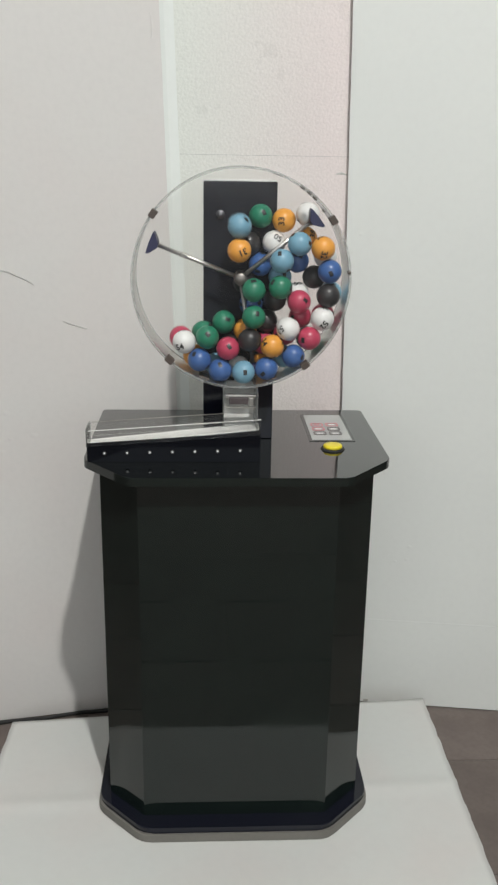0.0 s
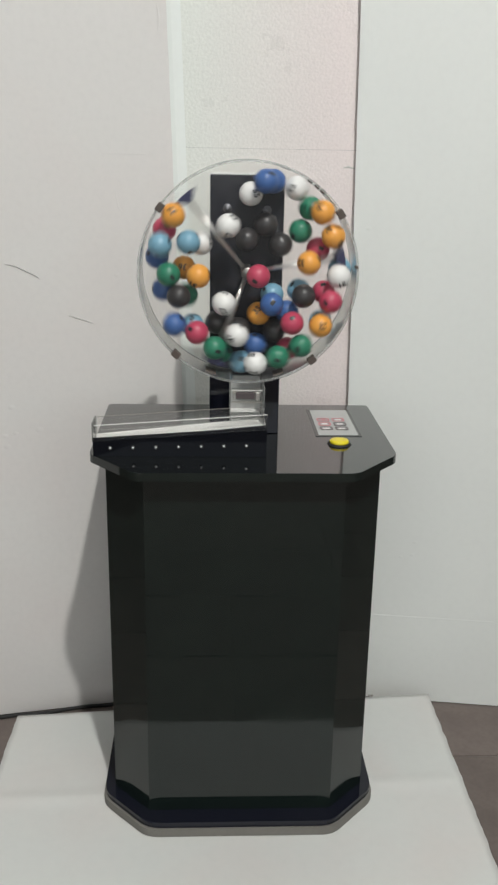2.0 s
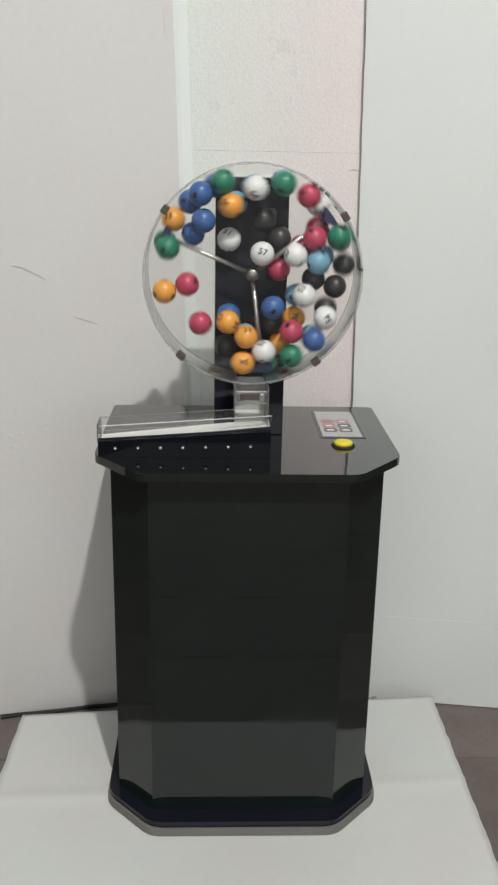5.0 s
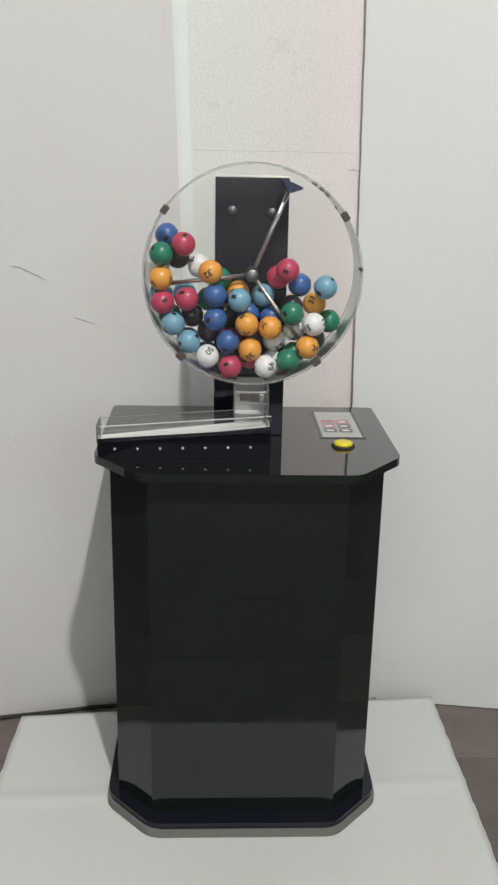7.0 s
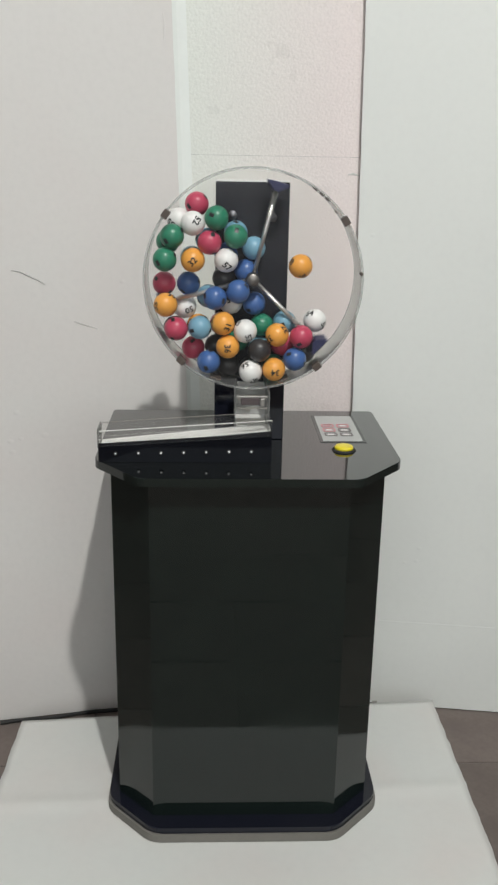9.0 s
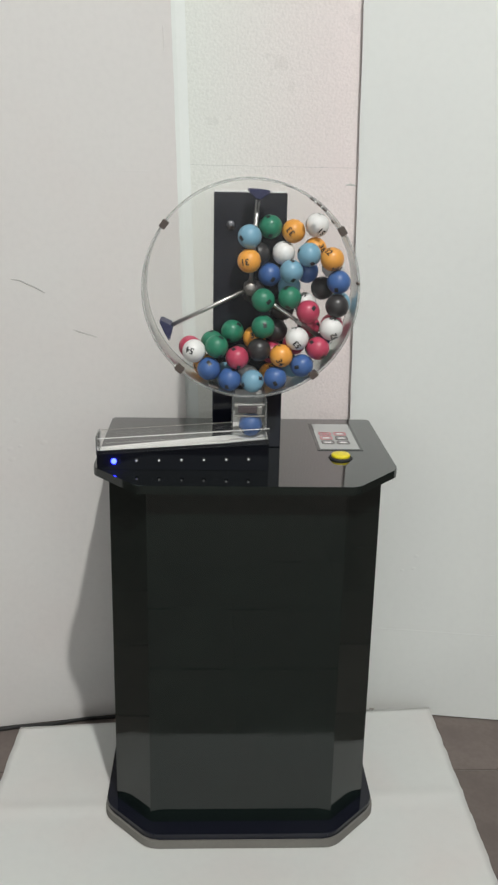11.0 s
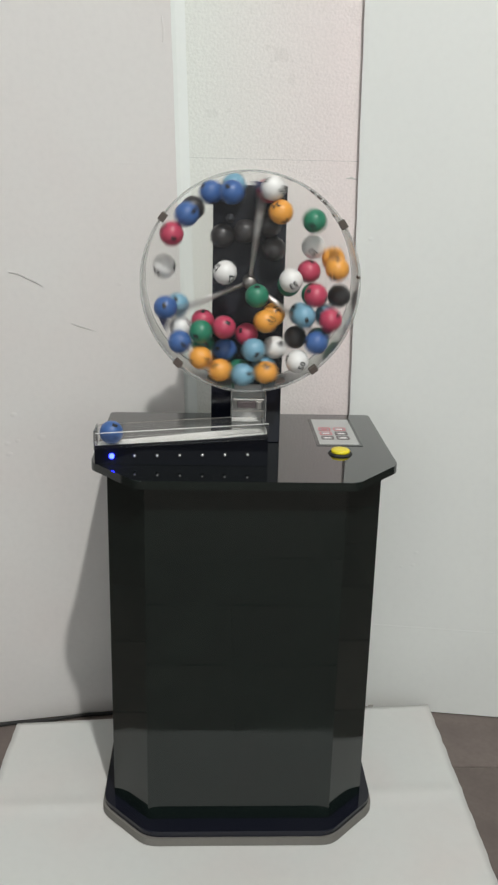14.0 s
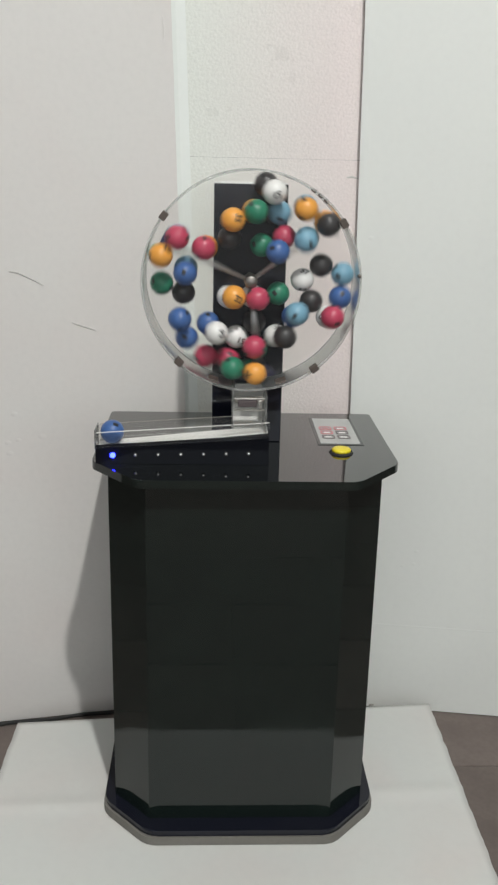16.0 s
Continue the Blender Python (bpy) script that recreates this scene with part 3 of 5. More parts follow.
# ---- control panel on the top plate ----
label = thing("number_label", "frosted label with two columns of oval windows", "label")
part("cover", bm_box(0.1665, 0.2715, 0.244, 0.463, H, H + 0.0012, 0.0004), M_COVER, label, "clear cover plate")
part("backing", bm_box(0.1735, 0.2640, 0.252, 0.456, H + 0.001, H + 0.0025, 0.0005), M_FROST, label)
for i in range(2):
    for j in range(3):
        cx, cy = 0.197 + 0.036 * i, 0.300 + 0.0350 * j
        ink = M_PINK if (i == 0 and j) or (i == 1 and j == 2) else M_DARKINK
        outer = rounded([(cx - 0.0150, cy - 0.013), (cx + 0.0150, cy - 0.013), (cx + 0.0150, cy + 0.013), (cx - 0.0150, cy + 0.013)], 0.006)
        inner = [(cx + (x - cx) * 0.74, cy + (y - cy) * 0.70) for x, y in outer]
        b = bmesh.new()
        loops = [[b.verts.new((x, y, H + z)) for x, y in pts] for pts, z in ((outer, 0.0024), (outer, 0.0032), (inner, 0.0032), (inner, 0.0024))]
        for lo, hi in zip(loops, loops[1:]):
            for k in range(len(lo)):
                b.faces.new((lo[k], lo[(k + 1) % len(lo)], hi[(k + 1) % len(hi)], hi[k]))
        pane = part("number_window", b, ink, label, "outlined number window with rounded corners")
        part("number_mark", bm_box(cx - 0.007, cx + 0.007, cy - 0.0035, cy + 0.0035, H + 0.0023, H + 0.0030), M_PINK if j == 2 and i == 0 else M_FROST_LIGHT, pane)
button = thing("push_button", "round yellow push button in a black bezel on the top plate", "button", at=(0.212, 0.190, H))
part("bezel", bm_turn([(0, 0), (0.027, 0), (0.0255, 0.002), (0.024, 0.004), (0.0215, 0.004), (0.0215, 0.002), (0, 0.002)], 32), M_RUBBER, button, "black bezel")
part("cap", bm_turn([(0, 0.002), (0.0205, 0.002), (0.0212, 0.008), (0.019, 0.0105), (0.012, 0.0112), (0, 0.0115)], 32), M_YELLOW, button, "yellow cap")

# ---- balls ----
BALL_R, LAYERS = 0.0247, (0.1855, 0.2345)
M_INK = material("ball_ink", (0.02, 0.02, 0.022), 0.4, grain=0.3, grain_scale=300)
COLOURS = {
    "red": (0.50, 0.055, 0.11), "blue": (0.05, 0.125, 0.34), "light_blue": (0.185, 0.375, 0.50), "green": (0.022, 0.20, 0.115),
    "orange": (0.82, 0.36, 0.06), "white": (0.80, 0.79, 0.775), "black": (0.034, 0.031, 0.032)}
BALL_MATS = {k: material(k + "_ball_plastic", c, 0.33, grain=0.12, grain_scale=160, stain=0.12, stain_scale=40, rough_vary=0.12) for k, c in COLOURS.items()}
FIRST = {"white": 50, "orange": 31}


def on_ball(x, y, lift, m):
    """Wraps a flat point (x, y) on the ball's top and turns it by m."""
    r = math.hypot(x, y)
    a = r / BALL_R
    k = math.sin(a) / r if r > 1e-9 else 0
    return m @ (Vector((x * k, y * k, math.cos(a))) * (BALL_R + lift) if r > 1e-9 else Vector((0, 0, BALL_R + lift)))


def number_mesh(text):
    if text:
        cu = bpy.data.curves.new("digits", "FONT")
        cu.body, cu.size, cu.align_x, cu.align_y, cu.resolution_u = text, 0.0185, "CENTER", "CENTER", 2
        cu.offset = 0.0005
        ob = new("digits", cu)
        flat = bpy.data.meshes.new_from_object(ob.evaluated_get(bpy.context.evaluated_depsgraph_get()))
        pts, polys = [v.co.copy() for v in flat.vertices], [tuple(p.vertices) for p in flat.polygons]
        bpy.data.objects.remove(ob)
        bpy.data.curves.remove(cu)
        bpy.data.meshes.remove(flat)
    else:
        pts, polys = [], []
        for x0 in (-0.0056, -0.0028, 0.0, 0.0028):
            for j in range(3):
                n = len(pts)
                for dx, dy in ((0, 0), (0.0028, 0), (0.0028, 0.0026), (0, 0.0026)):
                    pts.append(Vector((x0 + dx, -0.0039 + 0.0026 * j + dy, 0)))
                polys.append((n, n + 1, n + 2, n + 3))
    b = bmesh.new()
    corners = [b.verts.new(p) for p in pts]
    for f in polys:
        b.faces.new([corners[i] for i in f])
    bmesh.ops.triangulate(b, faces=b.faces[:])
    bmesh.ops.subdivide_edges(b, edges=[e for e in b.edges if e.calc_length() > 0.0025], cuts=2)
    bmesh.ops.triangulate(b, faces=b.faces[:])
    for v in b.verts:
        v.co = on_ball(v.co.x, v.co.y, 0.0004, Matrix.Identity(3))
    me = bpy.data.meshes.new("number")
    b.to_mesh(me)
    b.free()
    me.materials.append(M_INK)
    return me


def ball_mesh(colour):
    b = bmesh.new()
    bmesh.ops.create_icosphere(b, subdivisions=4, radius=BALL_R)
    for f in b.faces:
        f.smooth = True
    return mesh_from("shell", b, BALL_MATS[colour])


SHELLS = {k: ball_mesh(k) for k in COLOURS}
BARS = number_mesh("")
BALLS = []
SIDES = [Matrix.Identity(4)] + [Euler((1.91, 0, a)).to_matrix().to_4x4() for a in (0.4, 2.5, 4.6)]


def ball_rows(colour, k, rows):
    """One ball and its way: seconds, millimetres right of and above the drum's axle, and whether it runs in the rear layer."""
    name = "lottery_ball"
    shade = colour.replace("_", " ")
    ob = tagged(new(name, SHELLS[colour]), "%s plastic lottery ball with dark numerals in the drum" % shade, "lottery ball", "balls in the drum")
    text = str(FIRST[colour] + k) if colour in FIRST else ""
    me = number_mesh(text) if text else BARS
    for turn in SIDES:
        num = new("number", me)
        num.parent = ob
        num.matrix_basis = turn
    BALLS.append((ob, {t: (x / 1000, z / 1000, LAYERS[back]) for t, x, z, back in rows}))
    return ob


ball_rows("red", 0, [(0, 122, -45, 0), (0.5, 132, 53, 1), (1, -19, -35, 1), (1.5, 56, 112, 0), (2, 95, -102, 0), (2.5, 128, 78, 0), (3, 107, -96, 0), (3.5, -47, 97, 0), (4, 46, -127, 1), (6.5, 142, -94, 1), (7, 48, -40, 1), (7.5, 117, -134, 1), (8, 69, -181, 1), (8.5, -33, -189, 0), (9, 59, -154, 1), (11.5, 127, -76, 0), (12, -122, -27, 0), (12.5, 160, -98, 0), (13, 79, -180, 1), (13.5, -144, 34, 0), (14, 136, -27, 0), (14.5, -150, -51, 0), (15, 164, 79, 0), (15.5, -75, -156, 0), (16, 68, 99, 1)])
ball_rows("red", 1, [(0, 135, -86, 1), (0.5, 177, 56, 0), (1, 0, -192, 0), (1.5, 116, 159, 0), (2, 86, -161, 1), (2.5, 135, 109, 1), (3, 148, -108, 1), (3.5, 78, 181, 1), (4, -176, 51, 0), (6.5, -92, 107, 0), (7, -147, 60, 0), (7.5, -83, 98, 1), (8, -155, 102, 0), (8.5, -85, -172, 1), (9, -110, 141, 1), (11.5, -9, -5, 1), (12, 88, -64, 1), (12.5, 189, 56, 1), (13, 19, -102, 1), (13.5, 45, 17, 0), (14, -100, -90, 1), (14.5, 44, -16, 0), (15, -33, -14, 0), (15.5, 86, -93, 0), (16, -98, 68, 0)])
ball_rows("red", 2, [(0, 146, -120, 0), (0.5, 142, -120, 0), (1, -185, -6, 0), (1.5, 177, -66, 0), (2, -173, 83, 1), (2.5, 84, -117, 0), (3, -47, 191, 1), (3.5, 106, -152, 1), (4, -163, -89, 0), (6.5, -100, 106, 1), (7, -183, -53, 0), (7.5, -171, -83, 0), (8, -127, -12, 1), (8.5, -52, 75, 1), (9, -159, -103, 0), (11.5, -79, -94, 0), (12, 138, 135, 0), (12.5, 117, -114, 1), (13, 103, 70, 1), (13.5, -81, -70, 1), (14, 127, 17, 1), (14.5, -17, -150, 1), (15, -9, 190, 1), (15.5, 117, -85, 1), (16, -153, 87, 0)])
ball_rows("red", 3, [(0, -25, -152, 0), (0.5, 13, 24, 1), (1, -32, 7, 0), (1.5, -106, -132, 0), (2, 164, -43, 1), (2.5, 106, 68, 1), (3, 122, -65, 1), (3.5, -67, -125, 0), (4, 175, 85, 0), (6.5, 142, 127, 0), (7, 73, 12, 0), (7.5, 59, -78, 0), (8, 46, -103, 0), (8.5, 63, -48, 0), (9, 103, -122, 0), (11.5, 163, -69, 1), (12, -66, -118, 0), (12.5, 87, 99, 0), (13, -55, -119, 0), (13.5, 15, 103, 0), (14, -53, -93, 0), (14.5, 31, 125, 1), (15, 63, -48, 0), (15.5, -159, 70, 0), (16, 173, -70, 0)])
ball_rows("red", 4, [(0, 46, -131, 1), (0.5, 93, -120, 0), (1, -73, 41, 0), (1.5, 69, -48, 1), (2, 22, -5, 0), (2.5, 57, 8, 1), (3, 19, 9, 0), (3.5, -43, -64, 0), (4, 93, 36, 0), (6.5, 11, 175, 0), (7, -49, -141, 1), (7.5, -40, 18, 1), (8, 6, -102, 1), (8.5, 30, 66, 0), (9, -90, 76, 0), (11.5, 182, 47, 0), (12, 5, -192, 0), (12.5, 79, 167, 0), (13, 40, -188, 0), (13.5, -38, 191, 0), (14, 171, -74, 0), (14.5, -93, -159, 0), (15, 2, -79, 1), (15.5, 138, 6, 0), (16, -50, -172, 1)])
ball_rows("red", 5, [(0, -121, -131, 1), (0.5, 10, 177, 0), (1, 54, -179, 0), (1.5, 135, 133, 1), (2, -111, -122, 0), (2.5, 112, 162, 0), (3, 119, -148, 0), (3.5, 151, 124, 0), (4, -120, -149, 0), (6.5, -29, -141, 1), (7, 9, -165, 1), (7.5, -117, -78, 1), (8, -61, -83, 0), (8.5, 12, -61, 0), (9, -60, -99, 1), (11.5, 13, -96, 0), (12, 134, -37, 0), (12.5, 36, -91, 0), (13, -46, 21, 1), (13.5, 46, -138, 0), (14, -161, 98, 0), (14.5, 86, -15, 0), (15, -105, -68, 1), (15.5, 164, -30, 1), (16, -87, -167, 1)])
ball_rows("red", 6, [(0, 180, -79, 1), (0.5, -26, 81, 0), (1, 100, -81, 0), (1.5, -95, -83, 1), (2, 149, 47, 1), (2.5, -108, -101, 0), (3, 142, 136, 0), (3.5, 84, -173, 0), (4, 21, -189, 0), (6.5, 31, -183, 0), (7, -44, -192, 0), (7.5, -152, 122, 1), (8, 45, -189, 0), (8.5, -51, -190, 1), (9, -96, -155, 1), (11.5, 20, -147, 0), (12, 46, 139, 0), (12.5, 91, -99, 0), (13, 33, -136, 0), (13.5, -50, 118, 1), (14, -3, -116, 1), (14.5, 12, 179, 1), (15, 49, -188, 0), (15.5, 16, 169, 0), (16, 10, -136, 0)])
ball_rows("red", 7, [(0, 100, -120, 1), (0.5, 58, 86, 0), (1, 62, -127, 0), (1.5, -130, 107, 0), (2, 174, -56, 0), (2.5, -139, -21, 0), (3, 146, 102, 1), (3.5, 124, -127, 1), (4, -71, -115, 0), (6.5, 98, -107, 1), (7, -137, -50, 0), (7.5, -91, -28, 0), (8, -135, 81, 1), (8.5, -151, 9, 1), (9, -186, -15, 1), (11.5, -19, -109, 1), (12, 179, 35, 1), (12.5, 71, -137, 1), (13, 167, -26, 1), (13.5, -131, -95, 0), (14, 35, 184, 1), (14.5, -155, -121, 1), (15, 73, 52, 0), (15.5, 28, -93, 0), (16, 9, -34, 0)])
ball_rows("blue", 0, [(0, 184, 19, 0), (0.5, 194, 9, 1), (1, -55, -186, 0), (1.5, 161, 107, 0), (2, 23, -149, 1), (2.5, -132, 142, 1), (3, -169, 67, 1), (3.5, 179, 70, 0), (4, 17, 95, 1), (6.5, 81, 138, 0), (7, 36, -112, 1), (7.5, -7, 41, 1), (8, -186, 63, 1), (8.5, -93, 59, 1), (9, -21, 23, 1), (11.5, -22, 45, 1), (12, 43, -93, 0), (12.5, -60, -129, 0), (13, 142, 120, 0), (13.5, 175, -87, 1), (14, -145, -125, 0), (14.5, 136, 17, 1), (15, 184, -25, 0), (15.5, 54, 151, 1), (16, 98, -73, 1)])
ball_rows("blue", 1, [(0, 56, 19, 1), (0.5, 21, 22, 0), (1, 62, -99, 1), (1.5, -137, 95, 1), (2, 84, -90, 1), (2.5, -132, 82, 1), (3, 183, 38, 0), (3.5, -127, 144, 0), (4, 178, 30, 0), (6.5, 76, 41, 1), (7, 88, -48, 1), (7.5, 132, -89, 0), (8, 97, -164, 0), (8.5, 175, -12, 0), (9, 92, -162, 0), (11.5, 3, -195, 0), (12, 59, -130, 1), (12.5, -40, 153, 0), (13, -60, -188, 1), (13.5, 95, -156, 0), (14, -85, 177, 1), (14.5, -57, 130, 1), (15, -35, -175, 1), (15.5, 120, 147, 1), (16, -134, -127, 1)])
ball_rows("blue", 2, [(0, 110, 14, 1), (0.5, 186, -29, 0), (1, -142, -125, 0), (1.5, 186, -14, 0), (2, -175, -41, 1), (2.5, -79, 177, 1), (3, -1, 193, 1), (3.5, -148, -129, 1), (4, 36, 189, 0), (6.5, 51, 173, 0), (7, -90, -175, 1), (7.5, 132, -85, 1), (8, 93, -68, 1), (8.5, 143, -91, 1), (9, -57, 43, 1), (11.5, 132, 28, 0), (12, -182, 12, 0), (12.5, 161, 13, 1), (13, -183, 32, 0), (13.5, 146, 63, 1), (14, -175, -53, 0), (14.5, 132, 18, 0), (15, 189, 43, 1), (15.5, 83, 11, 1), (16, -147, -79, 0)])
ball_rows("blue", 3, [(0, -84, -170, 0), (0.5, -70, -184, 1), (1, 118, 152, 1), (1.5, 94, -173, 1), (2, -189, 27, 1), (2.5, 133, -134, 0), (3, -121, 133, 1), (3.5, 23, 191, 1), (4, 122, 80, 1), (6.5, -89, 65, 1), (7, -9, -106, 1), (7.5, -63, -80, 1), (8, -149, 41, 0), (8.5, -103, 29, 0), (9, -135, -18, 1), (11.5, -106, -145, 1), (12, 169, -79, 0), (12.5, -121, -124, 1), (13, 81, 155, 1), (13.5, 17, -188, 0), (14, -40, 181, 0), (14.5, -133, -132, 0), (15, -35, 194, 0), (15.5, 167, -85, 0), (16, -136, 16, 0)])
ball_rows("blue", 4, [(0, -40, -192, 0), (0.5, -15, -192, 0), (1, 183, 32, 0), (1.5, 70, -133, 1), (2, -144, -110, 0), (2.5, -108, 162, 0), (3, -122, 13, 0), (3.5, -47, 190, 0), (4, 83, -175, 0), (6.5, 8, -145, 1), (7, -49, -139, 0), (7.5, -38, -107, 1), (8, -31, -140, 0), (8.5, 16, -192, 0), (9, 8, -92, 1), (11.5, 72, -38, 0), (12, -9, -75, 0), (12.5, -78, 12, 0), (13, 53, -21, 0), (13.5, -160, 101, 1), (14, 143, -123, 0), (14.5, -159, -99, 0), (15, 184, 36, 0), (15.5, -164, -47, 1), (16, 194, -29, 1)])
ball_rows("blue", 5, [(0, 57, -186, 0), (0.5, 14, -196, 1), (1, 121, -3, 1), (1.5, 77, 37, 1), (2, 67, 178, 1), (2.5, -48, -91, 1), (3, -117, -46, 0), (3.5, 99, 112, 0), (4, -5, -177, 1), (6.5, -37, -136, 0), (7, -76, -85, 0), (7.5, -87, -103, 0), (8, -101, -54, 0), (8.5, -92, -92, 1), (9, -78, -38, 0), (11.5, 124, -84, 1), (12, -178, -36, 1), (12.5, 49, 91, 1), (13, -102, 166, 1), (13.5, 137, -131, 0), (14, -132, 135, 0), (14.5, 183, 4, 0), (15, 178, -84, 1), (15.5, 32, 113, 1), (16, -88, -95, 1)])
ball_rows("blue", 6, [(0, 108, -160, 0), (0.5, 34, -188, 0), (1, -19, 169, 0), (1.5, 57, -183, 0), (2, 34, 184, 0), (2.5, 44, -66, 0), (3, -120, 45, 0), (3.5, 136, -21, 0), (4, -5, 141, 0), (6.5, -144, 86, 0), (7, -177, 73, 1), (7.5, -126, -127, 0), (8, -139, 32, 1), (8.5, -78, -122, 0), (9, -91, -173, 0), (11.5, 21, -95, 1), (12, -70, -172, 1), (12.5, 133, 93, 1), (13, -124, -153, 1), (13.5, -69, 169, 1), (14, -52, -148, 1), (14.5, -99, 20, 0), (15, 16, -88, 0), (15.5, -29, 104, 0), (16, 54, 63, 0)])
ball_rows("blue", 7, [(0, 29, -66, 1), (0.5, -95, 39, 0), (1, 110, 66, 0), (1.5, 28, -91, 0), (2, 51, -63, 0), (2.5, -102, 109, 0), (3, 45, -37, 0), (3.5, -73, 183, 1), (4, 69, -52, 1), (6.5, -174, -72, 0), (7, -78, -40, 0), (7.5, -6, -95, 0), (8, -136, -142, 1), (8.5, -45, -62, 0), (9, -31, -24, 0)])
ball_rows("light_blue", 0, [(0, -4, 103, 0), (0.5, 82, -176, 1), (1, 175, -68, 0), (1.5, 15, -136, 1), (2, -180, 56, 0), (2.5, 1, 176, 1), (3, -17, -91, 1), (3.5, 155, 8, 1), (4, 125, -142, 1), (6.5, 52, -118, 1), (7, 153, -22, 0), (7.5, -50, -190, 1), (8, -35, -139, 1), (8.5, 34, -142, 1), (9, -90, 76, 1), (11.5, 88, 129, 1), (12, -124, -25, 1), (12.5, -50, -104, 1), (13, 53, 91, 1), (13.5, 72, -25, 1), (14, 11, -140, 0), (14.5, -55, 121, 0), (15, 147, -122, 0), (15.5, 143, -129, 1), (16, 112, 151, 1)])
ball_rows("light_blue", 1, [(0, 119, 72, 0), (0.5, 92, 146, 0), (1, -70, -128, 1), (1.5, -86, 121, 0), (2, 160, -107, 1), (2.5, 132, -134, 1), (3, 91, -140, 1), (3.5, -157, -102, 0), (4, 123, 144, 1), (6.5, 75, 142, 1), (7, -44, -191, 1), (7.5, -109, 118, 1), (8, -103, -57, 1), (8.5, 106, -54, 1), (9, -39, 91, 1), (11.5, -6, 83, 1), (12, 63, -52, 1), (12.5, -138, -90, 0), (13, 60, -67, 1), (13.5, 98, 130, 1), (14, -12, -193, 0), (14.5, -28, 191, 0), (15, 103, -156, 0), (15.5, 180, 48, 1), (16, -153, 87, 1)])
ball_rows("light_blue", 2, [(0, 86, 40, 0), (0.5, 43, -91, 1), (1, 150, -114, 1), (1.5, 115, 77, 1), (2, -115, -117, 1), (2.5, 107, -38, 1), (3, -36, -190, 0), (3.5, 184, 71, 1), (4, 61, 58, 1), (6.5, 140, 124, 1), (7, -133, -138, 0), (7.5, -51, -71, 1), (8, 42, -106, 1), (8.5, -19, -54, 1), (9, -7, 52, 1), (11.5, 47, 87, 1), (12, 39, -64, 1), (12.5, -7, -97, 1), (13, 115, -33, 1), (13.5, -70, 59, 1), (14, 117, -63, 0), (14.5, 0, -37, 0), (15, 137, -54, 1), (15.5, -143, -120, 1), (16, 61, 128, 1)])
ball_rows("light_blue", 3, [(0, 5, -196, 0), (0.5, 83, -175, 0), (1, 81, 173, 0), (1.5, 117, -145, 0), (2, -122, 62, 0), (2.5, 136, 29, 0), (3, -174, 73, 0), (3.5, -40, -108, 1), (4, 133, 50, 0), (6.5, 15, 43, 0), (7, -26, -51, 0), (7.5, -137, 126, 0), (8, -131, 132, 0), (8.5, 13, -193, 1), (9, -125, 41, 1), (11.5, 184, -4, 1), (12, 139, -125, 1), (12.5, 134, 144, 1), (13, 40, -146, 1), (13.5, 56, -133, 1), (14, 115, -64, 1), (14.5, 98, -67, 1), (15, -143, 56, 0), (15.5, 128, 56, 1), (16, 98, -64, 0)])
ball_rows("light_blue", 4, [(0, 80, 4, 1), (0.5, 55, -21, 0), (1, 110, 65, 1), (1.5, -111, 48, 0), (2, 111, -40, 1), (2.5, -11, -134, 1), (3, 51, -88, 0), (3.5, 23, -145, 1), (4, -69, -114, 1), (6.5, -137, 42, 1), (7, 18, -77, 1), (7.5, 20, -91, 1), (8, 93, -143, 1), (8.5, -2, -109, 1), (9, -78, -39, 1), (11.5, 2, -197, 1), (12, -123, -133, 1), (12.5, -170, 16, 0), (13, 187, 62, 1), (13.5, 23, -80, 1), (14, -150, -64, 1), (14.5, -16, 106, 1), (15, 21, -150, 0), (15.5, 138, 10, 1), (16, 116, 87, 1)])
ball_rows("light_blue", 5, [(0, -43, -192, 1), (0.5, -84, -55, 0), (1, 41, 71, 0), (1.5, -34, -119, 0), (2, 197, 6, 1), (2.5, -36, 142, 1), (3, -122, 45, 1), (3.5, 188, -39, 1), (4, -7, -123, 1), (6.5, -136, 43, 0), (7, -165, -99, 0), (7.5, -175, 90, 1), (8, -26, 19, 1), (8.5, 77, -172, 1), (9, 15, -152, 1), (11.5, 124, 82, 1), (12, -183, 11, 1), (12.5, -16, -143, 1), (13, -19, 87, 1), (13.5, 193, -38, 1), (14, 36, -188, 1), (14.5, -82, 179, 1), (15, 74, 48, 1), (15.5, -185, -36, 1), (16, 195, 16, 1)])
ball_rows("light_blue", 6, [(0, 108, -163, 1), (0.5, 22, -142, 1), (1, 146, 64, 0), (1.5, -55, -132, 1), (2, 55, -51, 1), (2.5, 144, 37, 1), (3, 51, -86, 1), (3.5, 114, 154, 1), (4, -25, -190, 0), (6.5, 15, 170, 1), (7, -137, -51, 1), (7.5, -96, -165, 1), (8, 19, -143, 0), (8.5, -30, -153, 1), (9, 55, -106, 1), (11.5, 182, 46, 1), (12, -106, -83, 1), (12.5, 75, 159, 1), (13, -96, 140, 0), (13.5, 119, -94, 1), (14, -67, 185, 1), (14.5, 22, -81, 1), (15, 146, -122, 1), (15.5, 46, 37, 0), (16, -136, 22, 1)])
